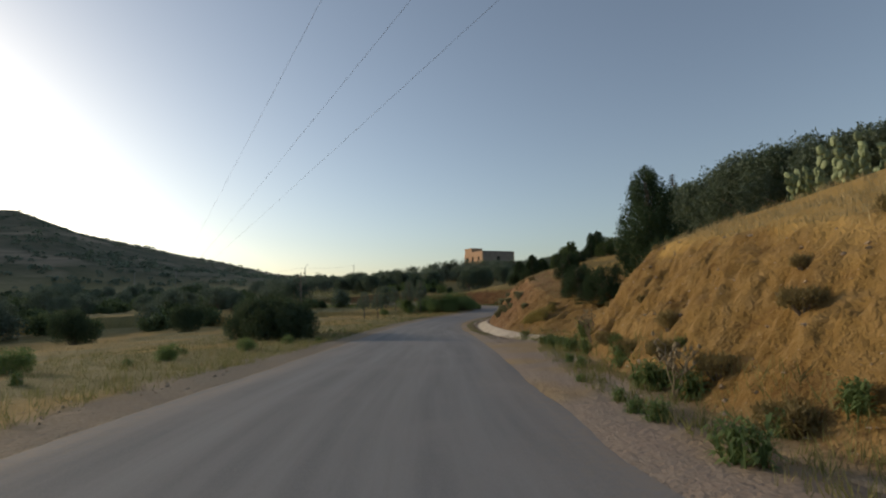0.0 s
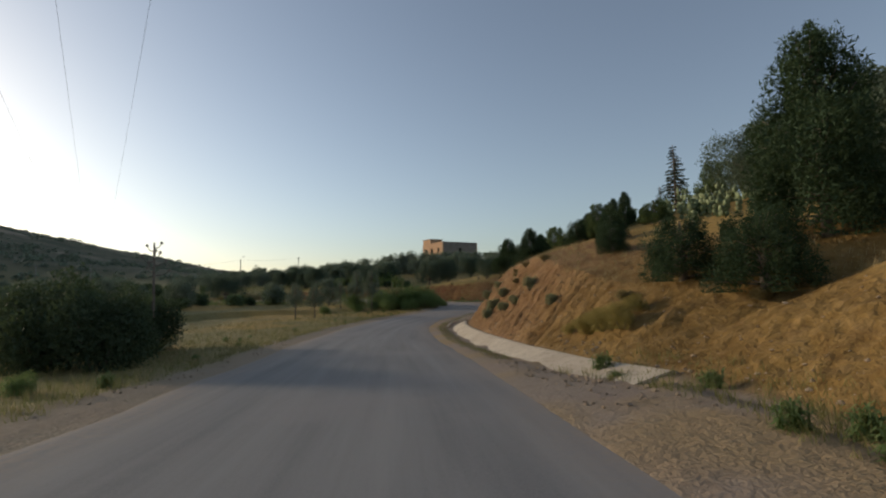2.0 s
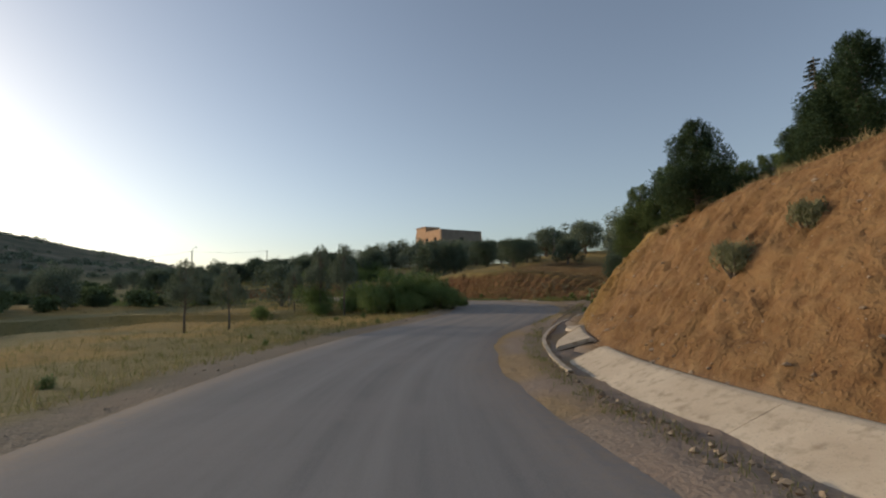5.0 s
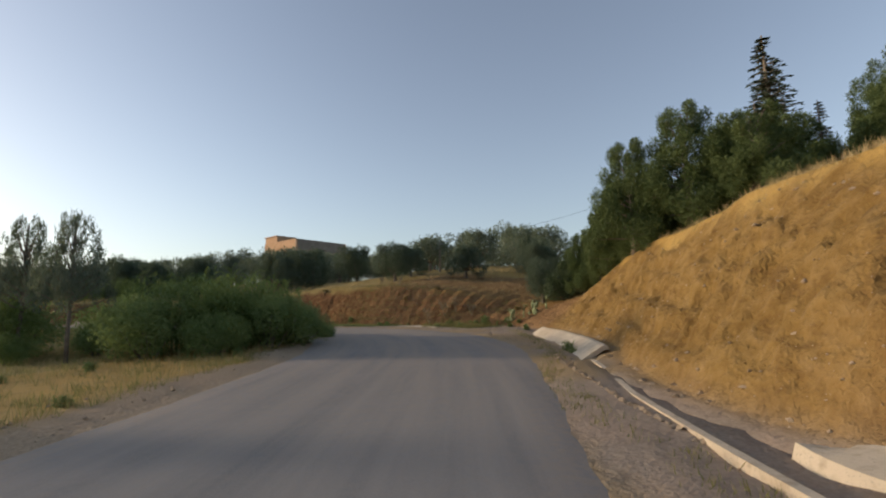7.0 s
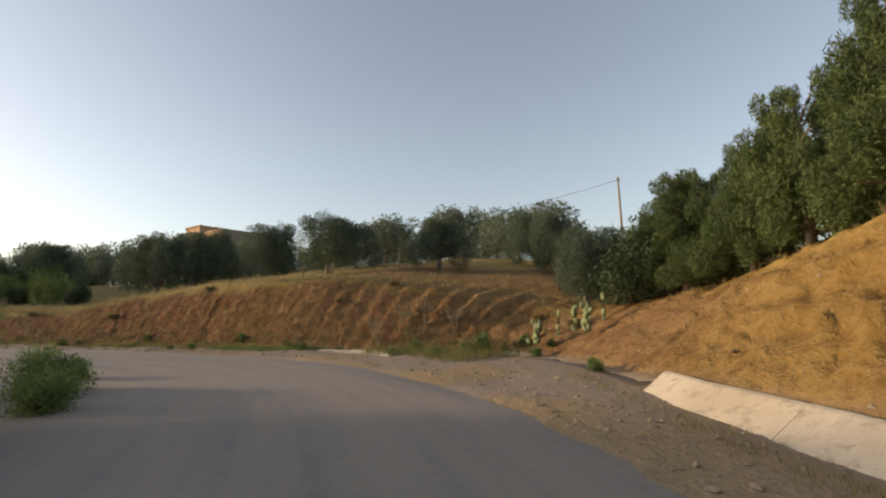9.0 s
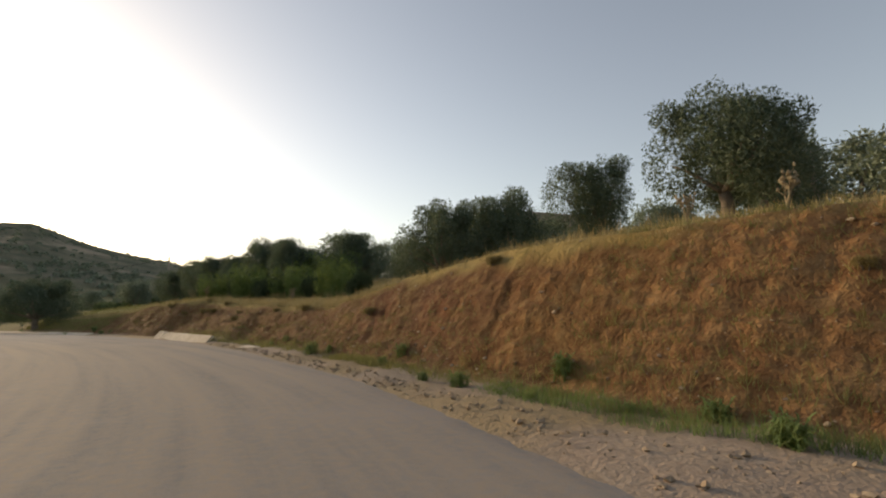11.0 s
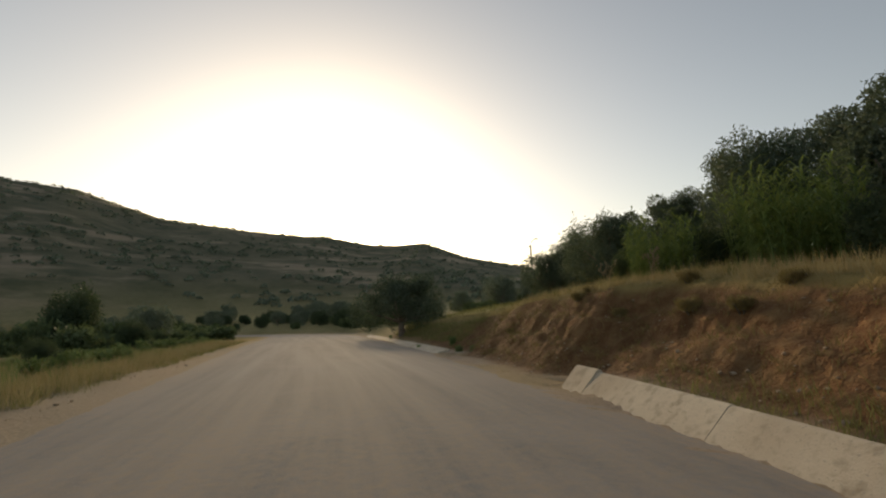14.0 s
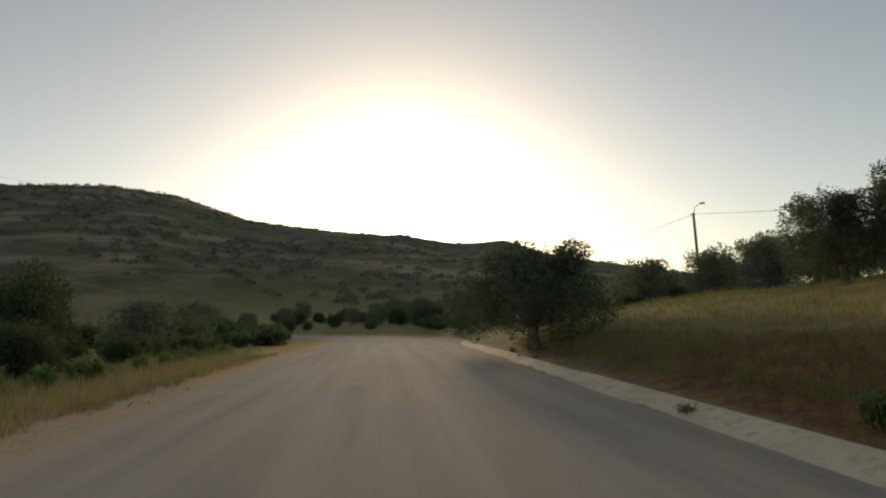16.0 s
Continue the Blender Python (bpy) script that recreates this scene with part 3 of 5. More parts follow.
# ---- the road ----
def build_road():
    ss = np.arange(-42, 195, 0.5)
    n = 15
    V, dust, uvs = [], [], []
    for s in ss:
        lo = -4.05 + 0.35 * (float(fbm(np.array([s * 0.35]), np.array([0.0]), 3, 80)[0]) - 0.5) - 0.02 * max(s - 100, 0)
        hi = float(np.interp(s, [-45, 0, 10, 20, 36, 42, 48, 56, 62, 70, 76, 84, 95, 108, 120, 140, 190],
                             [2.2, 2.1, 2.2, 2.5, 2.1, 1.6, 1.2, 2.1, 2.8, 2.6, 2.4, 2.6, 3.3, 4.0, 4.3, 5.1, 5.6]))
        hi += 0.35 * (float(fbm(np.array([s * 0.5]), np.array([9.0]), 3, 81)[0]) - 0.5)
        for k in range(n):
            f = k / (n - 1)
            d = lo + (hi - lo) * f
            x, y, z = at_road(s, d)
            drop = -0.09 if k in (0, n - 1) else -0.03 * (2 * f - 1) ** 2
            V.append((x, y, z + 0.005 + drop))
            # road dust; round the bend glare is also put in as a paler tan
            grit = float(np.interp(s, [46, 58, 94, 104], [0.0, 0.85, 0.85, 0.1]))
            dust.append(max(grit, min(1.0, (abs(2 * f - 1) - 0.62) / 0.33)))
            uvs.append((s, d))
    q = np.arange(len(ss) * n).reshape(len(ss), n)
    F = np.stack([q[:-1, :-1], q[:-1, 1:], q[1:, 1:], q[1:, :-1]], -1).reshape(-1, 4)
    me = mesh_of("road", V, F, M_ASPHALT, True)
    me.attributes.new("dust", 'FLOAT', 'POINT').data.foreach_set("value", np.array(dust, dtype=np.float32))
    layer = me.uv_layers.new(name="road")
    layer.data.foreach_set("uv", np.array(uvs, dtype=np.float32)[F.ravel()].ravel())
    tagged(new("road", me), "narrow worn grey asphalt road with dusty ragged edges", "road", kind="structure")


build_road()


# ---- concrete gutter: sloping panels with a kerb lip on the road's side ----
def strip(ss, profile, thick, line=None):
    """Corners and quads of a panel that follows the road: profile gives (offset from the foot, height), bottom to top."""
    V, F = [], []
    m = len(profile(ss[0]) if callable(profile) else profile)
    for s in ss:
        foot = float(along(line or FOOT, np.array([s]))[0])
        shape = profile(s) if callable(profile) else profile
        for o, h in shape:
            x, y, z = at_road(s, foot + o)
            V.append((x, y, z + h))
        for o, h in shape:
            x, y, z = at_road(s, foot + o + thick * 0.6)
            V.append((x, y, z + h - thick))
    k = 2 * m
    for i in range(len(ss) - 1):
        a, b = i * k, (i + 1) * k
        for j in range(m - 1):
            F.append((a + j, a + j + 1, b + j + 1, b + j))
            F.append((a + m + j, b + m + j, b + m + j + 1, a + m + j + 1))
        F.append((a + m - 1, a + 2 * m - 1, b + 2 * m - 1, b + m - 1))
        F.append((a, b, b + m, a + m))
    for a, flip in ((0, False), ((len(ss) - 1) * k, True)):
        for j in range(m - 1):
            q = (a + j, a + m + j, a + m + j + 1, a + j + 1)
            F.append(q[::-1] if flip else q)
    return np.array(V), np.array(F)


def build_gutters():
    rng = random.Random(4)
    for a, b, height in GUTTERS:
        gutter = thing("concrete_gutter", "pale sloping concrete gutter wall at the foot of the cutting", "gutter", "roadside gutters", "structure")
        s = a
        while s < b - 0.3:
            e = b if b - a < 4 else min(s + 2.9, b)
            top = height + rng.uniform(-0.03, 0.03)
            ss = np.linspace(s + 0.005, e - 0.005, 11)
            wide = 0.55 if 44 < a < 50 else 0.85 if a < 44 else 0.64 if a < 90 else 0.44 if a < 100 else 0.45
            back = -0.80 if a < 100 else -0.98
            wide = 0.62 if a > 100 else wide
            prof = [(back + (o + 0.80) * wide, h) for o, h in ((-0.86, -0.13), (-0.76, -0.08), (-0.05, top - 0.02), (0.06, top), (0.16, top - 0.01))]
            if a < 44:
                def prof(s, wide=wide):
                    high = float(np.interp(s, (20, 26, 34), (0.12, 0.13, 0.21)))
                    return [(-0.80 + (o + 0.80) * wide, h) for o, h in ((-0.86, -0.13), (-0.76, -0.08), (-0.05, high - 0.02), (0.06, high), (0.16, high - 0.01))]
            if 44 < a < 50:
                def prof(s, a=a, b=b, top=top):
                    t = (s - a) / (b - a)
                    low = -0.80 + 0.62 * t ** 1.5 if b - a > 2 else -0.28 - 0.45 * t * (1.4 - t)
                    high = top + 0.02 * math.sin(s * 9) - (0.06 * t if b - a > 2 else 0.08 * t * t)
                    return [(low - 0.05, -0.08), (low, 0.02 + 0.05 * t), (-0.14, high - 0.02), (-0.05, high), (0.05, high - 0.02)]
            child("panel", mesh_of("panel", *strip(ss, prof, 0.09), M_CONCRETE), gutter)
            s = e
    for a, b in ((41.5, 56.3),):
        kerb = thing("kerb", "low narrow concrete lip along the gravel shoulder", "kerb", kind="structure")
        s = a
        while s < b - 0.2:
            e = min(s + 3.7, b)
            ss = np.linspace(s + 0.01, e - 0.01, 7)
            h = 0.02 + rng.uniform(-0.015, 0.02)
            child("kerb_stone", mesh_of("kerb_stone", *strip(ss, [(-0.05, -0.10), (-0.05, h), (0.04, h), (0.04, -0.15)], 0.02, KERB), M_CONCRETE), kerb)
            s = e

    slab = thing("concrete_slab", "broken flat concrete slabs left at the foot of the red bank", "slab", kind="structure")
    for a, b in ((70.9, 71.6), (71.63, 72.5), (72.6, 73.4), (88.4, 89.4)):
        ss = np.linspace(a, b, 5)
        tip = rng.uniform(-0.03, 0.01)
        child("panel", mesh_of("panel", *strip(ss, [(-0.24, -0.10), (-0.22, tip), (0.2, tip + 0.05), (0.24, -0.08)], 0.02, ((70, 4.5), (72.5, 4.5), (74, 4.1), (78, 3.75), (86, 3.1), (92, 3.2))), M_CONCRETE), slab)


build_gutters()


# ---- plants ----
def unit(rng, n):
    v = rng.normal(size=(n, 3))
    return v / np.linalg.norm(v, axis=1)[:, None]


def leaf_quads(p, u, v, length, width):
    """Pointed leaves at p, along u, spread along v."""
    L, W = length[:, None] * 0.5, width[:, None] * 0.5
    V = np.stack([p - u * L - v * W, p - u * L * 0.4 + v * W, p + u * L], 1).reshape(-1, 3)
    return V, np.arange(len(V)).reshape(-1, 3)


def crown(rng, lumps, n, length, width, up=0.0, shell=0.45, out=0.5):
    """Leaves spread through lumps (x, y, z, rx, ry, rz), denser towards their skins."""
    lumps = np.array(lumps, dtype=float)
    pick = rng.choice(len(lumps), n, p=(w := lumps[:, 3] * lumps[:, 5]) / w.sum())
    dirs = unit(rng, n)
    rad = 1 - shell * rng.random(n) ** 1.6 + rng.normal(size=n) * 0.05
    # uneven skin: bulges and hollows
    k = np.sin(dirs[:, 0] * 7 + pick * 1.7) * np.sin(dirs[:, 1] * 6 + pick * 2.3) * np.sin(dirs[:, 2] * 7 + pick)
    rad *= 1 + 0.22 * k
    p = lumps[pick, :3] + dirs * lumps[pick, 3:] * rad[:, None]
    u = unit(rng, n) + dirs * out + np.array([0, 0, up])
    u /= np.linalg.norm(u, axis=1)[:, None]
    v = np.cross(u, unit(rng, n))
    v /= np.linalg.norm(v, axis=1)[:, None] + 1e-9
    p[:, 2] = np.maximum(p[:, 2], 0.05)
    return leaf_quads(p, u, v, length * rng.uniform(0.6, 1.3, n), width * rng.uniform(0.6, 1.3, n))


def limb(rng, a, b, r0, r1, bend=0.12, n=5):
    a, b = np.array(a, float), np.array(b, float)
    pts = [a + (b - a) * t + rng.normal(size=3) * bend * np.linalg.norm(b - a) * (t * (1 - t)) for t in np.linspace(0, 1, 5)]
    return tube([tuple(p) for p in pts], list(np.linspace(r0, r1, 5)), n)


heights = {}


def plant(name, label, category, group, crown_mesh, trunk_mesh=None, crown_name="crown"):
    ob = thing(name, label, category, group)
    if trunk_mesh:
        child("trunk", trunk_mesh, ob, "bare brown wood")
    child(crown_name, crown_mesh, ob)
    z = np.empty(len(crown_mesh.vertices) * 3, dtype=np.float32)
    crown_mesh.vertices.foreach_get("co", z)
    heights[ob.name] = float(np.percentile(z[2::3], 99.6))
    return ob


def olive_meshes(seed, tall=3.8, wide=5.0, n=5200, length=0.26, width=0.085, material=None):
    rng = np.random.default_rng(seed)
    lumps, wood = [], []
    fork = np.array([0.1 * rng.normal(), 0.1 * rng.normal(), tall * 0.22])
    wood.append(limb(rng, (0, 0, -0.3), fork, 0.20, 0.15, 0.1, 8))
    for k in range(9):
        a = k * 2.4 + rng.uniform(-0.4, 0.4)
        r = wide * 0.5 * (0.26 + 0.42 * rng.random()) if k < 7 else wide * 0.08
        z = tall * (0.33 + 0.30 * rng.random()) if k < 7 else tall * (0.70 + 0.04 * k - 0.28)
        size = wide * (0.13 + 0.11 * rng.random())
        c = np.array([math.cos(a) * r, math.sin(a) * r, z])
        lumps.append((*c, size, size, min(size * 1.35, z - tall * 0.03)))
        wood.append(limb(rng, fork, c, 0.085, 0.025))
    for k in range(8):
        a, r = rng.uniform(0, 6.28), wide * 0.36 * rng.random()
        z = tall * (0.76 + 0.16 * rng.random() - 0.10 * (r / wide))
        size = wide * 0.10
        lumps.append((math.cos(a) * r, math.sin(a) * r, z, size, size, size))
    leaves = crown(rng, lumps, n, length, width, 0.2, 0.42)
    return mesh_of("crown", *leaves, material or M_OLIVE), mesh_of("trunk", *joined(wood), M_BARK, True)


def conifer_meshes(seed, tall, wide, n, material, point=0.8, spread=1.0, lump=1.0, stem=0.12, leaf=0.16, slim=0.18, up=1.5, base=0.10, plume=1.7):
    """A dense, pointed, feathery evergreen, leafy to the ground."""
    rng = np.random.default_rng(seed)
    lumps = []
    wood = [limb(rng, (0, 0, -0.2), (0, 0, tall * 0.9), stem, 0.02, 0.03, 8)]
    for k in range(62):
        t = (k + 0.5) / 62
        r = wide * 0.5 * (1 - t ** 1.3 * point) * 0.72 * spread * rng.uniform(0.55, 1.3)
        a = k * 2.4 + rng.uniform(-0.5, 0.5)
        size = wide * (0.155 - 0.09 * t) * rng.uniform(0.65, 1.25) * lump
        c = (math.cos(a) * r, math.sin(a) * r, tall * (base + (0.94 - base) * t))
        lumps.append((*c, size * 0.9, size * 0.9, size * plume))
        if k % 2 == 0:
            wood.append(limb(rng, (0, 0, c[2] * 0.75), c, 0.3 * stem, 0.008, 0.1, 5))
    leaves = crown(rng, lumps, n, leaf, leaf * slim, up, 0.6, 0.6)
    return mesh_of("crown", *leaves, material), mesh_of("trunk", *joined(wood), M_BARK, True)


def spruce_meshes(seed, tall=9.0, wide=3.4):
    rng = np.random.default_rng(seed)
    wood = [tube([(0, 0, -0.3), (0, 0, tall * 0.5), (0, 0, tall)], [0.16, 0.10, 0.02], 8)]
    P, U, Vv, L, W = [], [], [], [], []
    z = tall * 0.08
    while z < tall * 0.985:
        t = z / tall
        reach = wide * 0.5 * (1 - t) ** 0.85 * rng.uniform(0.7, 1.15) + 0.08
        for k in range(9 if t < 0.8 else 6):
            a = k * 0.7 + z * 3.1 + rng.uniform(-0.25, 0.25)
            r1 = reach * rng.uniform(0.7, 1.08)
            tip = np.array([math.cos(a) * r1, math.sin(a) * r1, z - r1 * 0.16])
            wood.append(tube([(0, 0, z), tuple(tip * 0.5 + np.array([0, 0, z * 0.5 - 0.04])), tuple(tip)], [0.02, 0.014, 0.005], 4))
            m = max(8, int(r1 * 34))
            for q in rng.random(m) ** 0.8:
                c = np.array([math.cos(a) * r1 * q, math.sin(a) * r1 * q, z - r1 * 0.16 * q * q - 0.02])
                side = np.array([-math.sin(a), math.cos(a), 0])
                d = side * rng.choice([-1, 1]) * 0.7 + np.array([math.cos(a), math.sin(a), -0.2]) * 0.7 + rng.normal(size=3) * 0.15
                d /= np.linalg.norm(d)
                ln = 0.26 * (1 - 0.4 * t)
                P.append(c + d * ln * 0.4), U.append(d), L.append(ln), W.append(0.075)
                w = np.cross(d, rng.normal(size=3))
                Vv.append(w / np.linalg.norm(w))
        z += 0.36 * (1 - 0.45 * t)
    leaves = leaf_quads(np.array(P), np.array(U), np.array(Vv), np.array(L), np.array(W))
    return mesh_of("crown", *leaves, M_SPRUCE), mesh_of("trunk", *joined(wood), M_BARK, True)


def bush_meshes(seed, tall, wide, n, material, length=0.16, width=0.06, up=0.5, stems=11):
    rng = np.random.default_rng(seed)
    lumps, wood = [], []
    for k in range(11):
        a, r = k * 2.4 + rng.uniform(-0.5, 0.5), wide * 0.33 * rng.random() ** 0.6
        size = wide * rng.uniform(0.15, 0.24)
        z = tall * rng.uniform(0.25, 0.72) * (1 - 0.5 * (r / wide))
        lumps.append((math.cos(a) * r, math.sin(a) * r, z, size, size, min(tall * 0.32, z + 0.1)))
        if k < stems:
            wood.append(limb(rng, (0.05 * math.cos(a), 0.05 * math.sin(a), -0.1), lumps[-1][:3], 0.03, 0.008, 0.1, 5))
    leaves = crown(rng, lumps, n, length, width, up, 0.6)
    return mesh_of("crown", *leaves, material), mesh_of("trunk", *joined(wood), M_BARK, True)


def reed_meshes(seed, n=60, tall=2.6, spread=1.2, material=None, blade=1.0):
    """A clump of canes, and their long drooping leaves."""
    rng = np.random.default_rng(seed)
    stems, blades = [], []
    for k in range(n):
        a, r = rng.uniform(0, 6.28), spread * math.sqrt(rng.random())
        base = np.array([math.cos(a) * r, math.sin(a) * r, -0.05])
        h = tall * rng.uniform(0.6, 1.05)
        lean = np.array([rng.normal() * 0.12, rng.normal() * 0.12, 1.0])
        top = base + lean * h
        stems.append(tube([tuple(base), tuple((base + top) / 2), tuple(top)], [0.014, 0.011, 0.004], 4))
        for j in range(15):
            t = rng.uniform(0.2, 1.0)
            p0 = base + (top - base) * t
            b = rng.uniform(0, 6.28)
            ln = rng.uniform(0.3, 0.6) * blade
            d = np.array([math.cos(b), math.sin(b), 0])
            s = np.array([-math.sin(b), math.cos(b), 0]) * 0.022 * (0.4 + 0.6 * blade)
            p1, p2 = p0 + d * ln * 0.5 + np.array([0, 0, ln * 0.35]), p0 + d * ln + np.array([0, 0, ln * rng.uniform(-0.1, 0.3)])
            blades.append((np.array([p0 - s * 0.6, p0 + s * 0.6, p1 + s, p1 - s, p2, p2 + s * 0.1]), np.array([(0, 1, 2, 3), (3, 2, 5, 4)])))
    return mesh_of("stems", *joined(stems), material or M_REED), mesh_of("leaves", *joined(blades), material or M_REED)


def ellipsoid(rng, centre, rx, ry, rz, rot=None, sub=1):
    bm = bmesh.new()
    bmesh.ops.create_icosphere(bm, subdivisions=sub, radius=1.0)
    m = Matrix.Translation(centre) @ (rot or Matrix.Identity(4)) @ Matrix.Diagonal((rx, ry, rz, 1))
    V = np.array([tuple(m @ v.co) for v in bm.verts])
    F = np.array([[v.index for v in f.verts] for f in bm.faces])
    bm.free()
    return V, F


def prickly_pear(seed, n=42, tall=1.25, spread=0.95):
    """Prickly pear: flat pads growing out of one another's rims."""
    rng = np.random.default_rng(seed)
    ob = thing("prickly_pear", "pale green prickly pear cactus with flat pads", "cactus", "cactus hedge")
    pad = mesh_of("pad", *ellipsoid(rng, (0, 0, 0), 0.66, 0.10, 1.0), M_CACTUS, True)
    tips = []
    for k in range(7):
        a, r = rng.uniform(0, 6.28), spread * math.sqrt(rng.random())
        tips.append((Vector((math.cos(a) * r, math.sin(a) * r, 0.0)), rng.uniform(0, 3.14)))
    for k in range(n):
        base, yaw = tips[int(rng.integers(len(tips))) if k > 6 else k]
        if base.z > tall:
            continue
        yaw += rng.normal() * 0.6
        rot = Matrix.Rotation(yaw, 4, 'Z') @ Matrix.Rotation(rng.normal() * 0.45, 4, 'Y')
        size = rng.uniform(0.11, 0.17)
        up = rot @ Vector((0, 0, 1))
        child("pad", pad, ob).matrix_basis = Matrix.Translation(base + up * size * 0.9) @ rot @ Matrix.Diagonal((size, size, size, 1))
        tips.append((base + up * size * 1.75, yaw))
    return ob


OLIVES = [plant("olive_tree", "grey-green olive tree with a round crown in dry grass", "tree", "olive grove", *olive_meshes(11 + k, 3.8, 4.8 + 0.3 * (k % 2), 4600, 0.24, 0.115))
          for k in range(4)]
NEAR_OLIVES = [plant("olive_tree", "grey-green olive tree with a dense round crown above the red cutting", "tree", "olive grove",
                     *olive_meshes(21 + k, 3.8, 5.0, 26000, 0.13, 0.055, M_DARKOLIVE)) for k in range(2)]
JUNIPERS = [plant("juniper_tree", "dark green feathery evergreen on the earth slope", "tree", "evergreens", *conifer_meshes(31, 5.0, 3.3, 32000, M_JUNIPER, 0.86, lump=1.08, leaf=0.135, slim=0.3, up=0.5)),
            plant("juniper_bush", "dark green dense evergreen bush on the earth slope", "bush", "evergreens", *conifer_meshes(32, 2.3, 2.0, 16000, M_JUNIPER, 0.55, lump=1.1, leaf=0.10, slim=0.27, up=0.5))]
CYPRESSES = [plant("cypress_tree", "green bushy cypress above the ochre cutting", "tree", "cypress row", *conifer_meshes(41, 4.6, 3.2, 42000, M_CYPRESS, 0.70, 1.15, leaf=0.13, slim=0.24, up=0.7, plume=1.25)),
             plant("cypress_tree", "green bushy cypress above the ochre cutting", "tree", "cypress row", *conifer_meshes(42, 3.6, 2.9, 36000, M_CYPRESS, 0.58, 1.2, leaf=0.125, slim=0.24, up=0.7, plume=1.2))]
SPRUCE = plant("spruce_tree", "tall narrow dark blue-green conifer with drooping tiers", "tree", "", *spruce_meshes(51))
BUSHES = [plant("green_bush", "leafy green bush on the verge", "bush", "roadside bushes", *bush_meshes(61, 1.9, 2.9, 7000, M_BUSH, 0.13, 0.045, 0.4)),
          plant("green_bush", "leafy green bush on the verge", "bush", "roadside bushes", *bush_meshes(62, 1.3, 1.9, 4000, M_BUSH, 0.11, 0.04, 0.4))]
DARK_OLIVE = plant("olive_tree", "dark grey-green olive tree behind the cactus hedge", "tree", "hilltop trees", *olive_meshes(25, 3.8, 4.6, 9000, 0.19, 0.085, M_DARKOLIVE))
DARK_BUSH = plant("dark_bush", "tall dark green rounded bush beyond the verge", "bush", "field bushes", *bush_meshes(64, 2.6, 3.0, 12000, M_DARKBUSH, 0.14, 0.055, 0.4))
FAR_BUSH = plant("green_bush", "dull green bush among dry grass", "bush", "far bushes", *bush_meshes(63, 2.0, 3.0, 800, M_FARBUSH, 0.40, 0.22, 0.5, 3))
SAPLING = plant("young_tree", "thin airy young tree beyond the verge", "tree", "young trees", *conifer_meshes(33, 3.2, 1.7, 6500, M_OLIVE, 0.7, 1.1, 0.8, 0.05, 0.12, base=0.42))
SCRUBS = [plant("shrub", "small grey-green shrub rooted in the cutting", "shrub", "shrubs on the cutting", *bush_meshes(71, 0.75, 0.9, 2200, M_SCRUB, 0.11, 0.028, 1.0)),
          plant("dry_shrub", "small dry brown shrub rooted in the cutting", "shrub", "shrubs on the cutting", *bush_meshes(72, 0.5, 0.8, 1600, M_DRY, 0.11, 0.022, 1.0))]
REEDS = thing("cane_clump", "clump of tall green canes with long leaves", "reeds", "cane clumps")
for part_name, me in zip(("canes", "leaves"), reed_meshes(81)):
    tagged(child(part_name, me, REEDS), kind="stuff")
WEEDS = thing("weed", "leafy green weed by the roadside", "plant", "roadside weeds")
for part_name, me in zip(("stems", "leaves"), reed_meshes(82, 16, 0.45, 0.18, M_BUSH, 0.35)):
    tagged(child(part_name, me, WEEDS), kind="stuff")
YELLOW = plant("dry_shrub", "bushy yellow dry shrub above the gutter", "shrub", "yellow shrubs", *bush_meshes(73, 1.0, 1.5, 6000, M_YELLOW, 0.10, 0.016, 0.9))
CACTI = prickly_pear(91)
used = set()


def grow(proto, x, y, size=1.0, stretch=1.0, sink=0.06, yaw=None, z=None, label=""):
    """Stand a copy of a plant on the ground; the first one is the plant itself."""
    if yaw is None:
        yaw = (x * 73.1 + y * 37.7) % 360
    m = pose(x, y, (ground_z(x, y) if z is None else z) - sink, 0, 0, yaw) @ Matrix.Diagonal((size, size, size * stretch, 1))
    if proto.name not in used:
        used.add(proto.name)
        proto.matrix_basis = m
        ob = proto
    else:
        ob = copy_thing(proto, m @ Matrix.Diagonal((*(1 / v for v in proto.scale), 1)))
    return tagged(ob, label)


def grow_sd(proto, s, d, size=1.0, stretch=1.0, **kw):
    x, y, _ = at_road(s, d)
    return grow(proto, float(x), float(y), size, stretch, **kw)


def grow_to(proto, x, y, ztop, wide=1.0, **kw):
    """Stand a plant so that its top comes to the height ztop."""
    tall = heights[proto.name]
    size = max(ztop - ground_z(x, y), tall * 0.3) / tall
    return grow(proto, x, y, size * wide, 1 / wide, **kw)


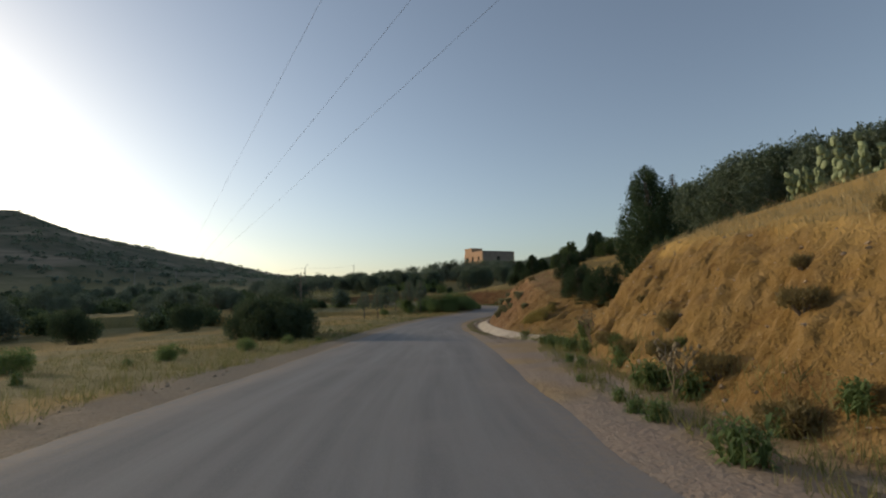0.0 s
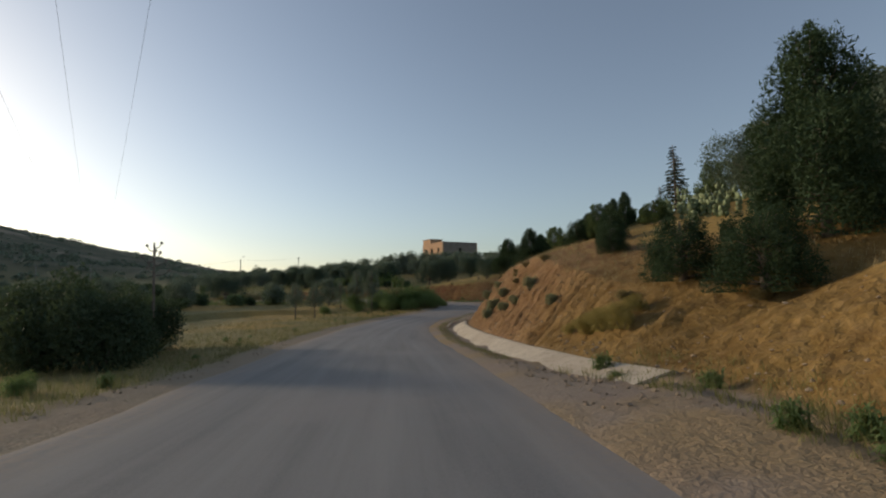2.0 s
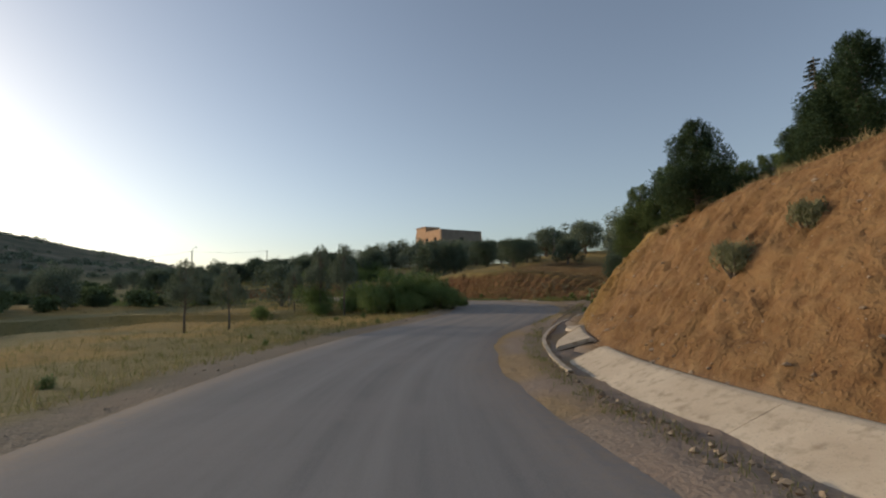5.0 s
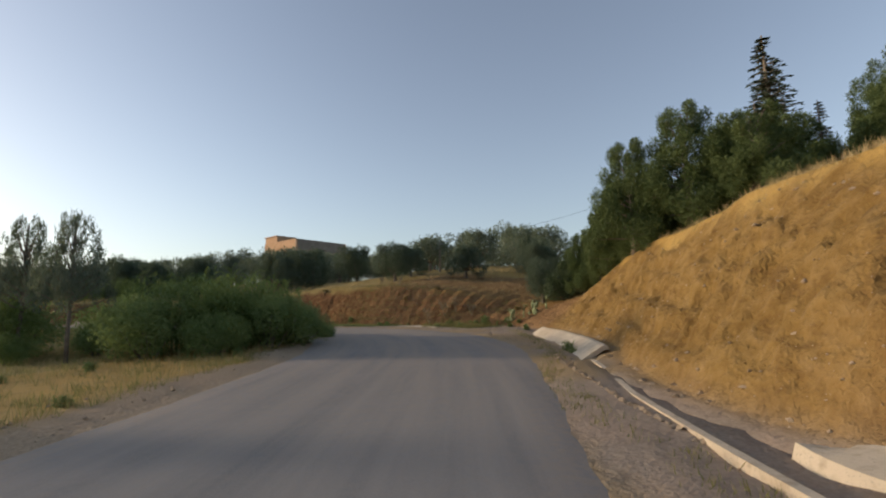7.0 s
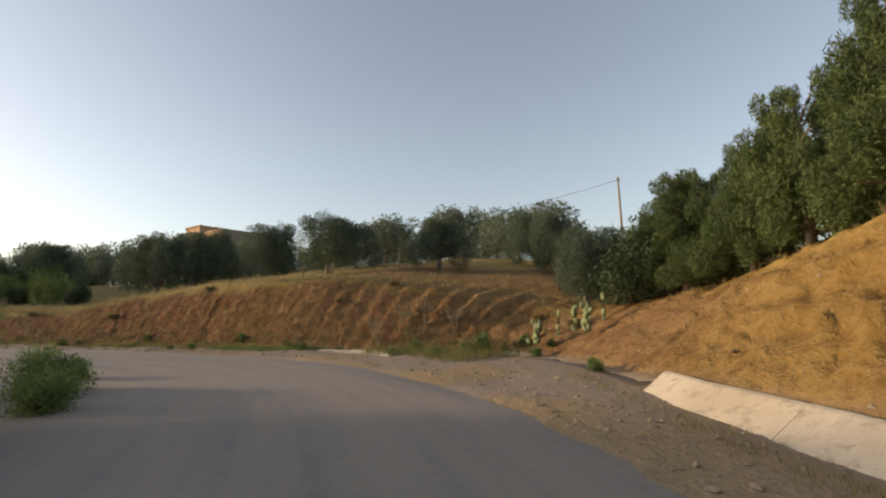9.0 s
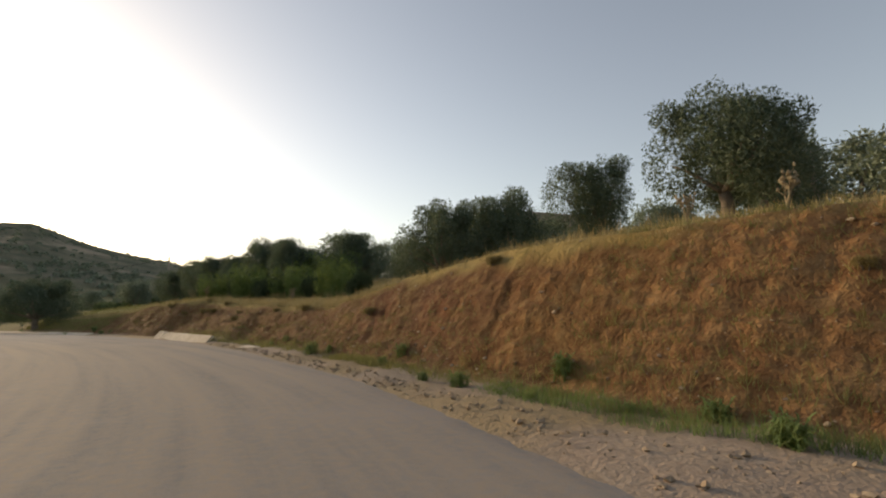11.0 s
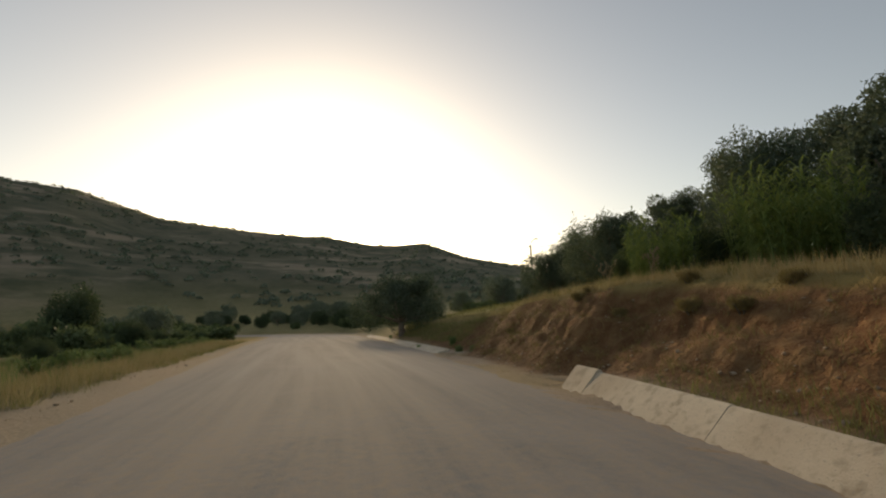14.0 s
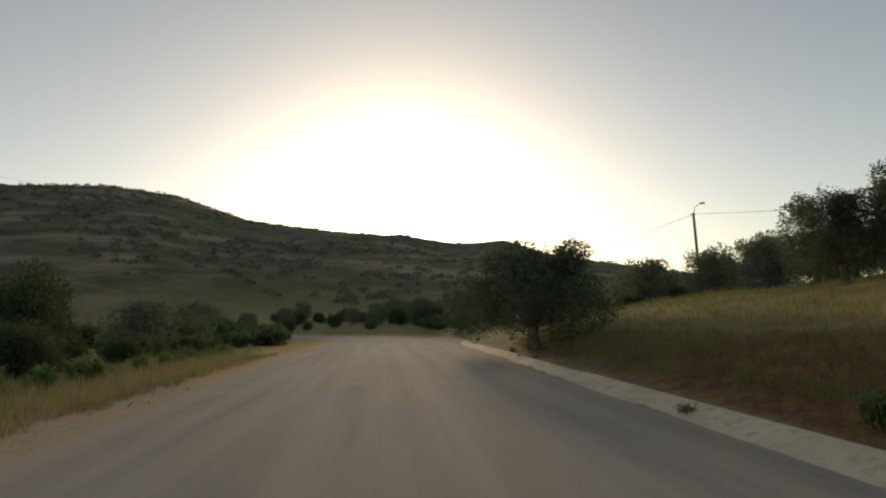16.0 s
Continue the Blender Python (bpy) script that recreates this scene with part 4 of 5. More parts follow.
# the slope by the start: evergreens in the low gap of the cutting
for x, y, top, wide in ((10.0, 23.2, 7.2, 1.12), (7.4, 39.9, 4.5, 1.5), (6.9, 43.5, 4.3, 1.5), (8.6, 41.8, 4.4, 1.4), (10.8, 35.0, 5.6, 1.0), (9.6, 37.6, 4.6, 1.2), (10.5, 39.0, 5.2, 1.0),
                        (9.6, 36.2, 4.4, 1.1), (13.5, 42.0, 6.6, 1.0), (11.5, 45.5, 4.5, 1.0), (15.5, 47.5, 7.2, 1.0)):
    grow_to(JUNIPERS[0], x, y, top, wide)
for x, y, top, wide in ((7.1, 21.7, 2.5, 1.45), (6.65, 23.8, 2.7, 1.5), (8.9, 19.5, 3.5, 1.0), (9.2, 25.6, 2.3, 0.9), (7.1, 28.6, 3.2, 1.25), (8.6, 32.0, 3.9, 1.2),
                        (12.4, 31.5, 3.7, 1.0), (9.5, 33.5, 4.2, 1.3), (8.0, 30.6, 3.9, 1.3), (8.6, 35.6, 4.3, 1.3)):
    grow_to(JUNIPERS[1], x, y, top, wide)
grow_to(SPRUCE, 31.0, 63.6, 16.6, 1.35)
grow_to(SPRUCE, 28.9, 63.2, 11.9, 1.2)
grow_to(SPRUCE, 33.6, 62.4, 12.4, 1.2)
grow_to(CYPRESSES[0], 9.3, 34.8, 5.0, 1.1, label="green feathery tree on the brink of the cutting")
grow_to(CYPRESSES[1], 11.0, 32.7, 4.6, 1.7, label="broad round green bush on the brink of the cutting")
# the row above the ochre cutting
for k, (x, y, top, wide) in enumerate(((14.4, 56.4, 6.7, 1.15), (14.9, 54.6, 6.0, 1.2), (13.7, 58.1, 6.0, 1.1), (16.9, 55.8, 6.3, 1.2), (15.0, 60.0, 5.2, 1.0), (15.9, 61.8, 4.6, 0.9),
                                       (16.9, 63.4, 4.1, 0.9), (17.9, 64.8, 4.0, 0.9), (17.2, 60.8, 5.6, 1.1), (18.6, 63.0, 5.0, 1.0), (17.8, 65.6, 4.2, 1.2), (19.2, 66.2, 4.4, 1.1), (20.6, 68.4, 3.8, 1.1),
                                       (19.6, 58.0, 7.4, 1.2), (20.4, 62.0, 6.4, 1.2), (18.0, 52.0, 7.2, 1.1), (29.4, 54.8, 12.4, 0.9), (21.5, 54.0, 8.0, 1.2), (20.5, 56.6, 7.4, 1.3), (18.6, 57.4, 6.9, 1.2))):
    grow_to(CYPRESSES[k % 2], x, y, top, wide)
grow_to(NEAR_OLIVES[1], 17.4, 68.7, 3.3, 0.95)
grow(DARK_BUSH, 17.6, 67.0, 1.0)
grow(DARK_BUSH, 19.0, 70.2, 0.9)
# olives above the red cutting, then the grove
for k, (x, y, top, wide) in enumerate(((17.1, 78.1, 5.4, 1.0), (12.4, 80.2, 5.7, 1.0), (14.6, 83.2, 5.9, 0.92), (11.0, 86.8, 6.3, 0.92), (4.9, 91.6, 6.2, 0.85),
                                       (8.0, 92.0, 6.6, 0.92), (-1.8, 99.5, 6.5, 0.92), (-5.5, 98.8, 6.0, 0.92), (-11.7, 103.9, 5.9, 0.92), (-8.4, 101.2, 6.6, 0.92),
                                       (-15.5, 106.8, 6.3, 0.92), (21.1, 74.3, 5.2, 0.92), (24.0, 79.0, 6.4, 0.92), (-20.7, 112.7, 6.7, 0.92), (-23.6, 113.6, 6.0, 0.92), (-18.2, 109.6, 6.0, 0.92))):
    grow_to(NEAR_OLIVES[k % 2], x, y, top, wide)
for k, (x, y, top, wide) in enumerate(((6.9, 101.0, 8.0, 1.1), (25.5, 95.0, 9.7, 1.1), (27.0, 81.3, 7.9, 1.1),
                                       (22.5, 86.0, 8.2, 1.1), (19.5, 91.0, 8.2, 1.1), (29.5, 88.0, 9.2, 1.1), (33.0, 96.0, 10.6, 1.1), (37.9, 105.8, 13.0, 1.1))):
    grow_to(OLIVES[k % 4], x, y, top, wide)
grow_to(NEAR_OLIVES[0], -32.6, 107.9, 4.9, 1.3, label="dark round bushy tree beside the gutter")
rng_g = random.Random(9)
for row in range(6):
    for col in range(16):
        s, d = 82 + col * 5.2 + rng_g.uniform(-1, 1), 17 + row * 5.6 + rng_g.uniform(-1, 1)
        if s > 110 and d < 20 or s < 92 and d < 24 or rng_g.random() < 0.1:
            continue
        x, y, _ = (float(v) for v in at_road(s, d))
        if abs(x - 13) < 9 and abs(y - 127) < 9 or y > 168:
            continue
        grow(OLIVES[rng_g.randrange(4)], x, y, rng_g.uniform(0.8, 1.1), rng_g.uniform(0.9, 1.1))
# trees along the top of the golden slope
for k in range(34):
    s, d = 2 + k * 1.45, (19 if k < 9 else 23) + 9 * rng_g.random()
    x, y, _ = (float(v) for v in at_road(s, d))
    if k % 3:
        grow(OLIVES[k % 4], x, y, rng_g.uniform(0.75, 1.1) * (1.25 if k < 10 else 0.85))
    else:
        grow(FAR_BUSH, x, y, rng_g.uniform(1.2, 1.7))
for k, (x, y, top) in enumerate(((14.6, 13.0, 6.4), (15.6, 15.4, 6.8), (15.6, 17.4, 7.2), (16.0, 18.9, 7.3), (16.3, 20.6, 7.6), (16.5, 22.3, 8.1), (16.7, 24.1, 8.1), (16.6, 25.8, 8.2), (16.4, 27.8, 8.3),
                                (15.9, 29.6, 7.9), (16.6, 32.6, 8.4), (18.0, 35.2, 7.9), (21.5, 37.8, 9.0), (23.8, 39.6, 9.4), (28.2, 42.4, 9.4))):
    grow_to((DARK_OLIVE, NEAR_OLIVES[k % 2])[k % 3 == 1], x, y, top, 1.15)
# trees and bushes across the road
for x, y, size in ((-7.9, 25.8, 0.95), (-9.6, 26.6, 1.15), (-9.3, 28.6, 1.05), (-11.2, 28.2, 1.0), (-10.2, 30.3, 1.05), (-10.0, 32.8, 1.0), (-11.6, 33.8, 1.0), (-27.0, 36.0, 1.2), (-24.0, 46.0, 1.2)):
    grow(DARK_BUSH, x, y, size)
for x, y, size in ((-7.4, 18.6, 0.5), (-8.4, 15.0, 0.5), (-10.6, 12.0, 0.6), (-7.0, 22.0, 0.4)):
    grow(BUSHES[1], x, y, size)
for x, y, size in ((3.7, 63.5, 0.75), (2.4, 61.9, 0.95), (0.9, 60.9, 0.7), (-0.8, 61.6, 0.95), (-2.6, 64.4, 0.6), (3.0, 65.5, 1.05), (1.2, 64.6, 1.1), (-4.5, 63.5, 0.5),
                   (-7.5, 61.5, 0.5), (4.4, 67.5, 0.5), (-2.2, 66.5, 1.1), (-5.0, 65.0, 1.1), (1.0, 69.0, 0.9), (-2.5, 72.0, 1.0)):
    grow(BUSHES[0], x, y, size)
grow(BUSHES[1], 4.7, 66.0, 0.6)
for x, y, size in ((1.4, 62.6, 0.9), (-3.2, 100.0, 0.9), (-4.6, 99.4, 1.0), (-5.8, 99.9, 1.0), (-1.9, 98.2, 0.9),
                   (-7.2, 100.2, 0.8)):
    grow(REEDS, x, y, size)
for k in range(13):                 # canes and bushes in front of the grove
    s = 89.5 + k * 1.25 + rng_g.uniform(-0.4, 0.4)
    grow_sd(REEDS if k % 3 else DARK_BUSH, s, rng_g.uniform(7.8, 9.4), rng_g.uniform(0.45, 0.8) if k % 3 else 0.5)
for x, y, top in ((-2.9, 62.5, 3.5), (-4.5, 64.2, 3.6), (-6.4, 66.0, 2.4)):
    grow_to(SAPLING, x, y, top, 0.9)
for x, y, top in ((-7.5, 56.0, 1.9), (-8.8, 54.5, 2.1)):
    grow_to(SAPLING, x, y, top, 1.1)
for k in range(115):
    x, y = rng_g.uniform(-85, -8), rng_g.uniform(34, 92)
    s, d, _ = to_road(x, y)
    if d[0] > -11 or k % 5 == 0 and d[0] > -20 or y < 58 and d[0] > -27:
        continue
    if k % 4 == 0:
        grow(FAR_BUSH, x, y, rng_g.uniform(0.9, 1.6))
    else:
        grow(OLIVES[k % 4], x, y, rng_g.uniform(0.65, 1.0))
for k in range(46):
    s, d = 97 + k * 1.5 + rng_g.uniform(-0.8, 0.8), -8.0 - 7 * rng_g.random() - 0.05 * k
    grow_sd((DARK_BUSH if k % 3 else BUSHES[1]) if s < 128 else FAR_BUSH, s, d, rng_g.uniform(0.4, 0.75))
grow_to(DARK_BUSH, -46.8, 90.5, 4.6, 0.8)
for k in range(34):                 # leafy pale weeds along the verge
    grow_sd(WEEDS, 106 + k * 0.85 + rng_g.uniform(-0.4, 0.4), -6.9 - 1.5 * rng_g.random() - 0.012 * k, rng_g.uniform(0.9, 1.7))
for k in range(70):
    x, y = rng_g.uniform(-135, -40), rng_g.uniform(70, 165)
    s, d, _ = to_road(x, y)
    if -9 < d[0] < 22 or d[0] > 22 and k % 2:
        continue
    if k % 3 == 0:
        grow(OLIVES[k % 4], x, y, rng_g.uniform(0.65, 1.0))
    else:
        grow(FAR_BUSH, x, y, rng_g.uniform(0.8, 1.5))
for x, y, top in ((6.0, 117.5, 10.1), (9.5, 116.0, 9.8), (13.0, 116.5, 9.8), (17.0, 117.0, 9.7), (20.5, 118.5, 9.7), (2.5, 119.5, 10.3), (24.0, 122.0, 10.1), (-1.5, 121.0, 9.8)):
    grow_to(OLIVES[int(x) % 4], x, y, top, 1.1)
for k in range(120):
    s, d = rng_g.uniform(92, 185), -15 - 75 * rng_g.random() ** 1.3
    grow_sd(FAR_BUSH, s, d, rng_g.uniform(0.6, 1.4), rng_g.uniform(0.7, 1.2))
for x, y, size in ((0.2, 62.2, 0.9), (2.2, 63.8, 0.85), (2.9, 64.6, 0.75), (0.9, 63.4, 1.0), (-0.4, 64.0, 0.95), (1.6, 64.8, 1.0)):
    grow(REEDS, x, y, size)
for k in range(80):
    s, d = rng_g.uniform(140, 186), rng_g.choice((rng_g.uniform(8, 26), rng_g.uniform(-22, -8)))
    grow_sd(FAR_BUSH, s, d, rng_g.uniform(0.7, 1.3), rng_g.uniform(0.7, 1.2))


for k in range(110):                # dark trees and bushes that close the view past the road's far end
    az, far = radians(rng_g.uniform(47, 82)), rng_g.uniform(62, 125)
    x, y = -18.3 - math.sin(az) * far, 93.1 + math.cos(az) * far
    d = to_road(x, y)[1][0]
    if -7.5 < d < 9:
        continue
    grow(DARK_BUSH if k % 3 else OLIVES[k % 4], x, y, rng_g.uniform(0.7, 1.25))


# ---- cactus hedge, shrubs and weeds ----
HEDGE = ((11.6, 12.5), (12.6, 16.0), (13.2, 20.0), (13.8, 24.5), (12.4, 29.5), (12.6, 33.0), (15.0, 36.0), (18.6, 37.0), (22.0, 42.0), (25.0, 49.0), (27.5, 56.0))
for k in range(76):
    t = k / 75 * (len(HEDGE) - 1)
    i = min(int(t), len(HEDGE) - 2)
    x = HEDGE[i][0] + (HEDGE[i + 1][0] - HEDGE[i][0]) * (t - i) + rng_g.uniform(-0.9, 1.3)
    y = HEDGE[i][1] + (HEDGE[i + 1][1] - HEDGE[i][1]) * (t - i) + rng_g.uniform(-0.6, 0.6)
    grow(CACTI, x, y, rng_g.uniform(0.75, 1.2))
for x, y, size in ((16.1, 67.4, 0.8), (15.4, 68.4, 0.7)):
    grow(CACTI, x, y, size)
for s, d in ((36.0, 4.78), (35.5, 5.2), (33.5, 4.75), (31.9, 4.9), (31.6, 5.0), (32.8, 4.76), (35.8, 4.45), (36.3, 4.95), (36.6, 4.7), (27.7, 5.1), (30.9, 5.35), (39.5, 5.5), (40.5, 4.9)):
    grow_sd(SCRUBS[0], s, d, rng_g.uniform(0.5, 0.8))
for s, d, size in ((24.2, 4.75, 0.5), (23.6, 4.9, 0.6), (23.0, 5.1, 0.65), (25.0, 4.7, 0.4), (23.3, 5.6, 0.45)):
    grow_sd(YELLOW, s, d, size)
for s, d in ((34.4, 5.65), (33.6, 6.0), (36.2, 6.0), (35.2, 6.3), (37.4, 6.2), (32.2, 6.4)):
    grow_sd(SCRUBS[1], s, d, rng_g.uniform(0.5, 0.7))
for s, d, size in ((4.5, 3.5, 0.9), (6.2, 3.8, 0.8), (7.6, 3.7, 0.7), (8.4, 4.2, 0.8), (9.6, 3.9, 0.9), (11.4, 4.1, 0.8), (5.4, 4.4, 0.7)):
    grow_sd(SCRUBS[1], s, d, size, label="dry reddish-brown shrub at the foot of the bank")
for k in range(54):
    s = rng_g.uniform(-2, 106)
    if 25 < s < 44 or 50 < s < 68:
        continue
    foot, tall = float(along(FOOT, np.array([s]))[0]), float(along(TALL, np.array([s]))[0])
    wide = tall / float(along(STEEP, np.array([s]))[0])
    grow_sd(SCRUBS[1], s, foot + wide * rng_g.uniform(0.45, 1.05), rng_g.uniform(0.4, 0.7))
for k in range(60):
    s, off = rng_g.choice(((14, 22), (6, 20), (66, 71), (66, 71), (72, 90), (107, 130), (0, 14))), rng_g.uniform(-0.9, 0.5)
    s = rng_g.uniform(*s)
    grow_sd(WEEDS, s, float(along(FOOT, np.array([s]))[0]) + off, rng_g.uniform(0.4, 0.95))
for s, d, size in ((16.6, 4.1, 0.8), (13.8, 3.8, 1.0), (13.9, 4.3, 1.2), (13.0, 4.0, 0.8), (15.4, 4.0, 0.9), (12.4, 3.9, 0.7), (9.6, 3.7, 1.0), (7.2, 3.3, 1.1), (6.4, 3.5, 1.0),
                   (58.9, 3.25, 0.7), (58.4, 3.2, 0.5), (71.9, -2.6, 1.2), (69.8, 6.6, 1.5), (71.0, 4.5, 0.7), (70.0, 5.0, 0.7)):
    grow_sd(WEEDS, s, d, size)
for k in range(40):
    s = rng_g.uniform(2, 125)
    grow_sd(WEEDS, s, -5.2 - 4.5 * rng_g.random(), rng_g.uniform(0.35, 0.8))


def thistle(x, y, tall, seed):
    """A dead branching thistle, pale and leafless."""
    rng = np.random.default_rng(seed)
    ob = thing("dead_thistle", "dead pale branching thistle on the bank", "plant", "dead thistles", at=pose(x, y, ground_z(x, y)))
    for k in range(4):
        a = rng.uniform(0, 6.28)
        tip = np.array([math.cos(a) * 0.25 * tall, math.sin(a) * 0.25 * tall, tall * rng.uniform(0.7, 1.0)])
        stem = child("stem", mesh_of("stem", *limb(rng, (0, 0, -0.05), tip, 0.016, 0.007, 0.15, 6), M_STALK), ob)
        for j in range(7):
            p = tip * rng.uniform(0.4, 1.0)
            b = rng.uniform(0, 6.28)
            q = p + np.array([math.cos(b) * 0.2, math.sin(b) * 0.2, 0.17]) * min(1.0, tall)
            twig = tube([tuple(p), tuple((p + q) / 2 + rng.normal(size=3) * 0.012), tuple(q), tuple(q + np.array([0, 0, 0.015])), tuple(q + np.array([0, 0, 0.06]))],
                        [0.008, 0.006, 0.005, 0.026, 0.012], 6)
            child("twig", mesh_of("twig", *twig, M_STALK), stem, "thin twig with a dry flower head" if j == 0 else "")


for k, (s, d, tall) in enumerate(((72.4, 5.6, 0.9), (72.0, 6.3, 1.0), (71.7, 6.8, 0.8), (71.0, 7.1, 0.7), (75.0, 6.9, 0.5), (76.5, 7.2, 0.45), (6.4, 3.3, 0.75), (12.8, 4.1, 0.8),
                                  (101.5, 7.5, 0.7), (104.0, 8.0, 0.7), (92.0, 6.5, 0.6))):
    x, y, _ = at_road(s, d)
    thistle(float(x), float(y), tall, 100 + k)


def agave(x, y, ztop):
    """A dead agave: a tall stalk with short level arms and clumps at their ends."""
    z0 = ground_z(x, y)
    rng = np.random.default_rng(5)
    ob = thing("agave_stalk", "tall bare agave flower stalk with short arms", "plant", at=pose(x, y, z0))
    h = ztop - z0
    child("stem", mesh_of("stem", *tube([(0, 0, -0.1), (0.02, 0, h * 0.5), (0, 0, h)], [0.07, 0.055, 0.03], 8), M_BARK, True), ob)
    for k in range(9):
        a, z = k * 2.4, h * (0.70 + 0.28 * k / 9)
        r = 0.55 - 0.04 * k
        tip = (math.cos(a) * r, math.sin(a) * r, z + 0.16)
        arm = tube([(0, 0, z), (tip[0] * 0.6, tip[1] * 0.6, z + 0.03), tip], [0.02, 0.016, 0.012], 5)
        knob = tube([tip, (tip[0], tip[1], tip[2] + 0.09)], [0.06, 0.03], 6)
        child("arm", mesh_of("arm", *joined([arm, knob]), M_BARK), ob)
    leaves = []
    for k in range(22):
        a = k * 2.4
        d = np.array([math.cos(a), math.sin(a), 0])
        sd = np.array([-math.sin(a), math.cos(a), 0])
        up = rng.uniform(0.3, 1.0)
        p1, p2 = d * 0.45 + np.array([0, 0, 0.4 * up]), d * 0.9 + np.array([0, 0, 0.75 * up])
        leaves.append((np.array([d * 0.05 - sd * 0.06, d * 0.05 + sd * 0.06, p1 + sd * 0.09, p1 - sd * 0.09, p2 + sd * 0.01, p2 - sd * 0.01,
                                 p1 * 0.98 - np.array([0, 0, 0.04])]), np.array([(0, 1, 2, 3), (3, 2, 4, 5), (0, 3, 6, 6), (1, 6, 2, 2)][:2])))
    child("leaf_rosette", mesh_of("leaf_rosette", *joined(leaves), M_CACTUS), ob, "grey-green pointed leaves")


agave(-9.0, 30.9, 3.0)


def hillside_scrub():
    """Low bushes dotted over the far hillside, in drifts."""
    rng = np.random.default_rng(17)
    n = 5500
    r, az = 60 + 610 * rng.random(n) ** 0.8, np.radians(rng.uniform(5, 115, n))
    x, y = -8 - r * np.sin(az), 60 + r * np.cos(az)
    keep = fbm(x * 0.018, y * 0.018, 4, 90) + rng.normal(size=n) * 0.08 > 0.47
    s, d, _ = to_road(x, y)
    keep &= (d < -30) | (d > 75)
    x, y = x[keep], y[keep]
    z = land(x, y)[0]
    n, m = len(x), 22
    size = np.repeat(rng.uniform(0.7, 2.2, n), m)
    dirs = unit(rng, n * m)
    dirs[:, 2] = np.abs(dirs[:, 2])
    p = np.repeat(np.stack([x, y, z], 1), m, 0) + dirs * size[:, None] * np.array([1, 1, 0.8])
    u, v = unit(rng, n * m), unit(rng, n * m)
    V, F = leaf_quads(p, u, v, size * 0.9, size * 0.7)
    tagged(new("hillside_scrub", mesh_of("hillside_scrub", V, F, M_OLIVE)), "dark low scrub dotted over the far hillside", "scrub", kind="stuff")


hillside_scrub()


# ---- grass and stones ----
def scatter_grass(name, label, n, place, material, tall, seed, blades=7, lean=0.35):
    """Tufts of blades; place gives s and d for n random pairs."""
    rng = np.random.default_rng(seed)
    s, d = place(rng, n)
    x, y, _ = at_road(s, d)
    z = land(x, y)[0]
    h = tall * rng.uniform(0.45, 1.25, n)
    c = np.repeat(np.stack([x, y, z - 0.03], 1), blades, 0)
    hh = np.repeat(h, blades) * rng.uniform(0.6, 1.1, n * blades)
    u = np.stack([rng.normal(size=n * blades) * lean, rng.normal(size=n * blades) * lean, np.ones(n * blades)], 1)
    u /= np.linalg.norm(u, axis=1)[:, None]
    v = np.cross(u, unit(rng, n * blades))
    v /= np.linalg.norm(v, axis=1)[:, None]
    c[:, :2] += rng.normal(size=(n * blades, 2)) * 0.06
    V, F = leaf_quads(c + u * hh[:, None] * 0.5, u, v, hh, 0.009 + 0.011 * hh)
    tagged(new(name, mesh_of(name, V, F, material)), label, "grass", kind="stuff")


def crest_band(lo, hi, a, b):
    def place(rng, n):
        s = rng.uniform(a, b, n)
        edge = along(FOOT, s) + along(TALL, s) / along(STEEP, s)
        return s, edge + rng.uniform(lo, hi, n)
    return place


def foot_band(lo, hi, a, b):
    return lambda rng, n: ((s := rng.uniform(a, b, n)), along(FOOT, s) + rng.uniform(lo, hi, n))


def side_band(lo, hi, a, b, power=1.0):
    return lambda rng, n: (rng.uniform(a, b, n), lo + (hi - lo) * rng.random(n) ** power)


scatter_grass("dry_grass", "dry golden grass along the top of the cuttings", 4400, crest_band(-0.15, 1.6, -3, 112), M_STRAW, 0.21, 1)
scatter_grass("dry_grass", "dry golden grass on the slope above the cuttings", 7000, crest_band(1.0, 16, -3, 112), M_STRAW, 0.26, 2)
scatter_grass("verge_grass", "sparse green and yellow grass at the foot of the bank", 900, foot_band(-0.9, 0.5, 2, 22), M_GREENGRASS, 0.26, 3)
scatter_grass("verge_grass", "green grass at the foot of the red bank", 1500, foot_band(-0.5, 0.4, 69, 98), M_GREENGRASS, 0.22, 4)
scatter_grass("verge_grass", "dry grass between the shoulder and the gutter", 900, foot_band(-1.6, -1.15, 24, 66), M_GREENGRASS, 0.12, 5)
scatter_grass("verge_grass", "bright green grass beside the broken kerb", 500, side_band(4.2, 6.4, 68.5, 72), M_GREENGRASS, 0.34, 9)
scatter_grass("field_grass", "dry yellow-green grass of the field across the road", 7000, side_band(-4.7, -14, -3, 130, 1.5), M_GREENGRASS, 0.30, 6)
scatter_grass("field_grass", "straw-coloured grass of the field across the road", 5000, side_band(-4.9, -22, -3, 130, 1.4), M_STRAW, 0.28, 7)
scatter_grass("slope_grass", "thick yellow-green grass on the low slope", 5000, crest_band(0.1, 13, 98, 142), M_GREENGRASS, 0.36, 8)
scatter_grass("slope_grass", "pale straw fringe along the brink of the brown bank", 1800, crest_band(-0.1, 0.9, 84, 125), M_STRAW, 0.34, 10)
scatter_grass("slope_grass", "tall thin dead grass standing along the brink", 600, crest_band(-0.1, 2.2, 76, 125), M_STRAW, 0.38, 11, 4, 0.2)
scatter_grass("field_grass", "yellow grass thick along the verge", 3600, side_band(-5.0, -9.0, 94, 128), M_STRAW, 0.42, 12)
scatter_grass("field_grass", "green grass and weeds behind the yellow verge", 2600, side_band(-6.5, -12.0, 94, 135), M_BUSH, 0.45, 13)
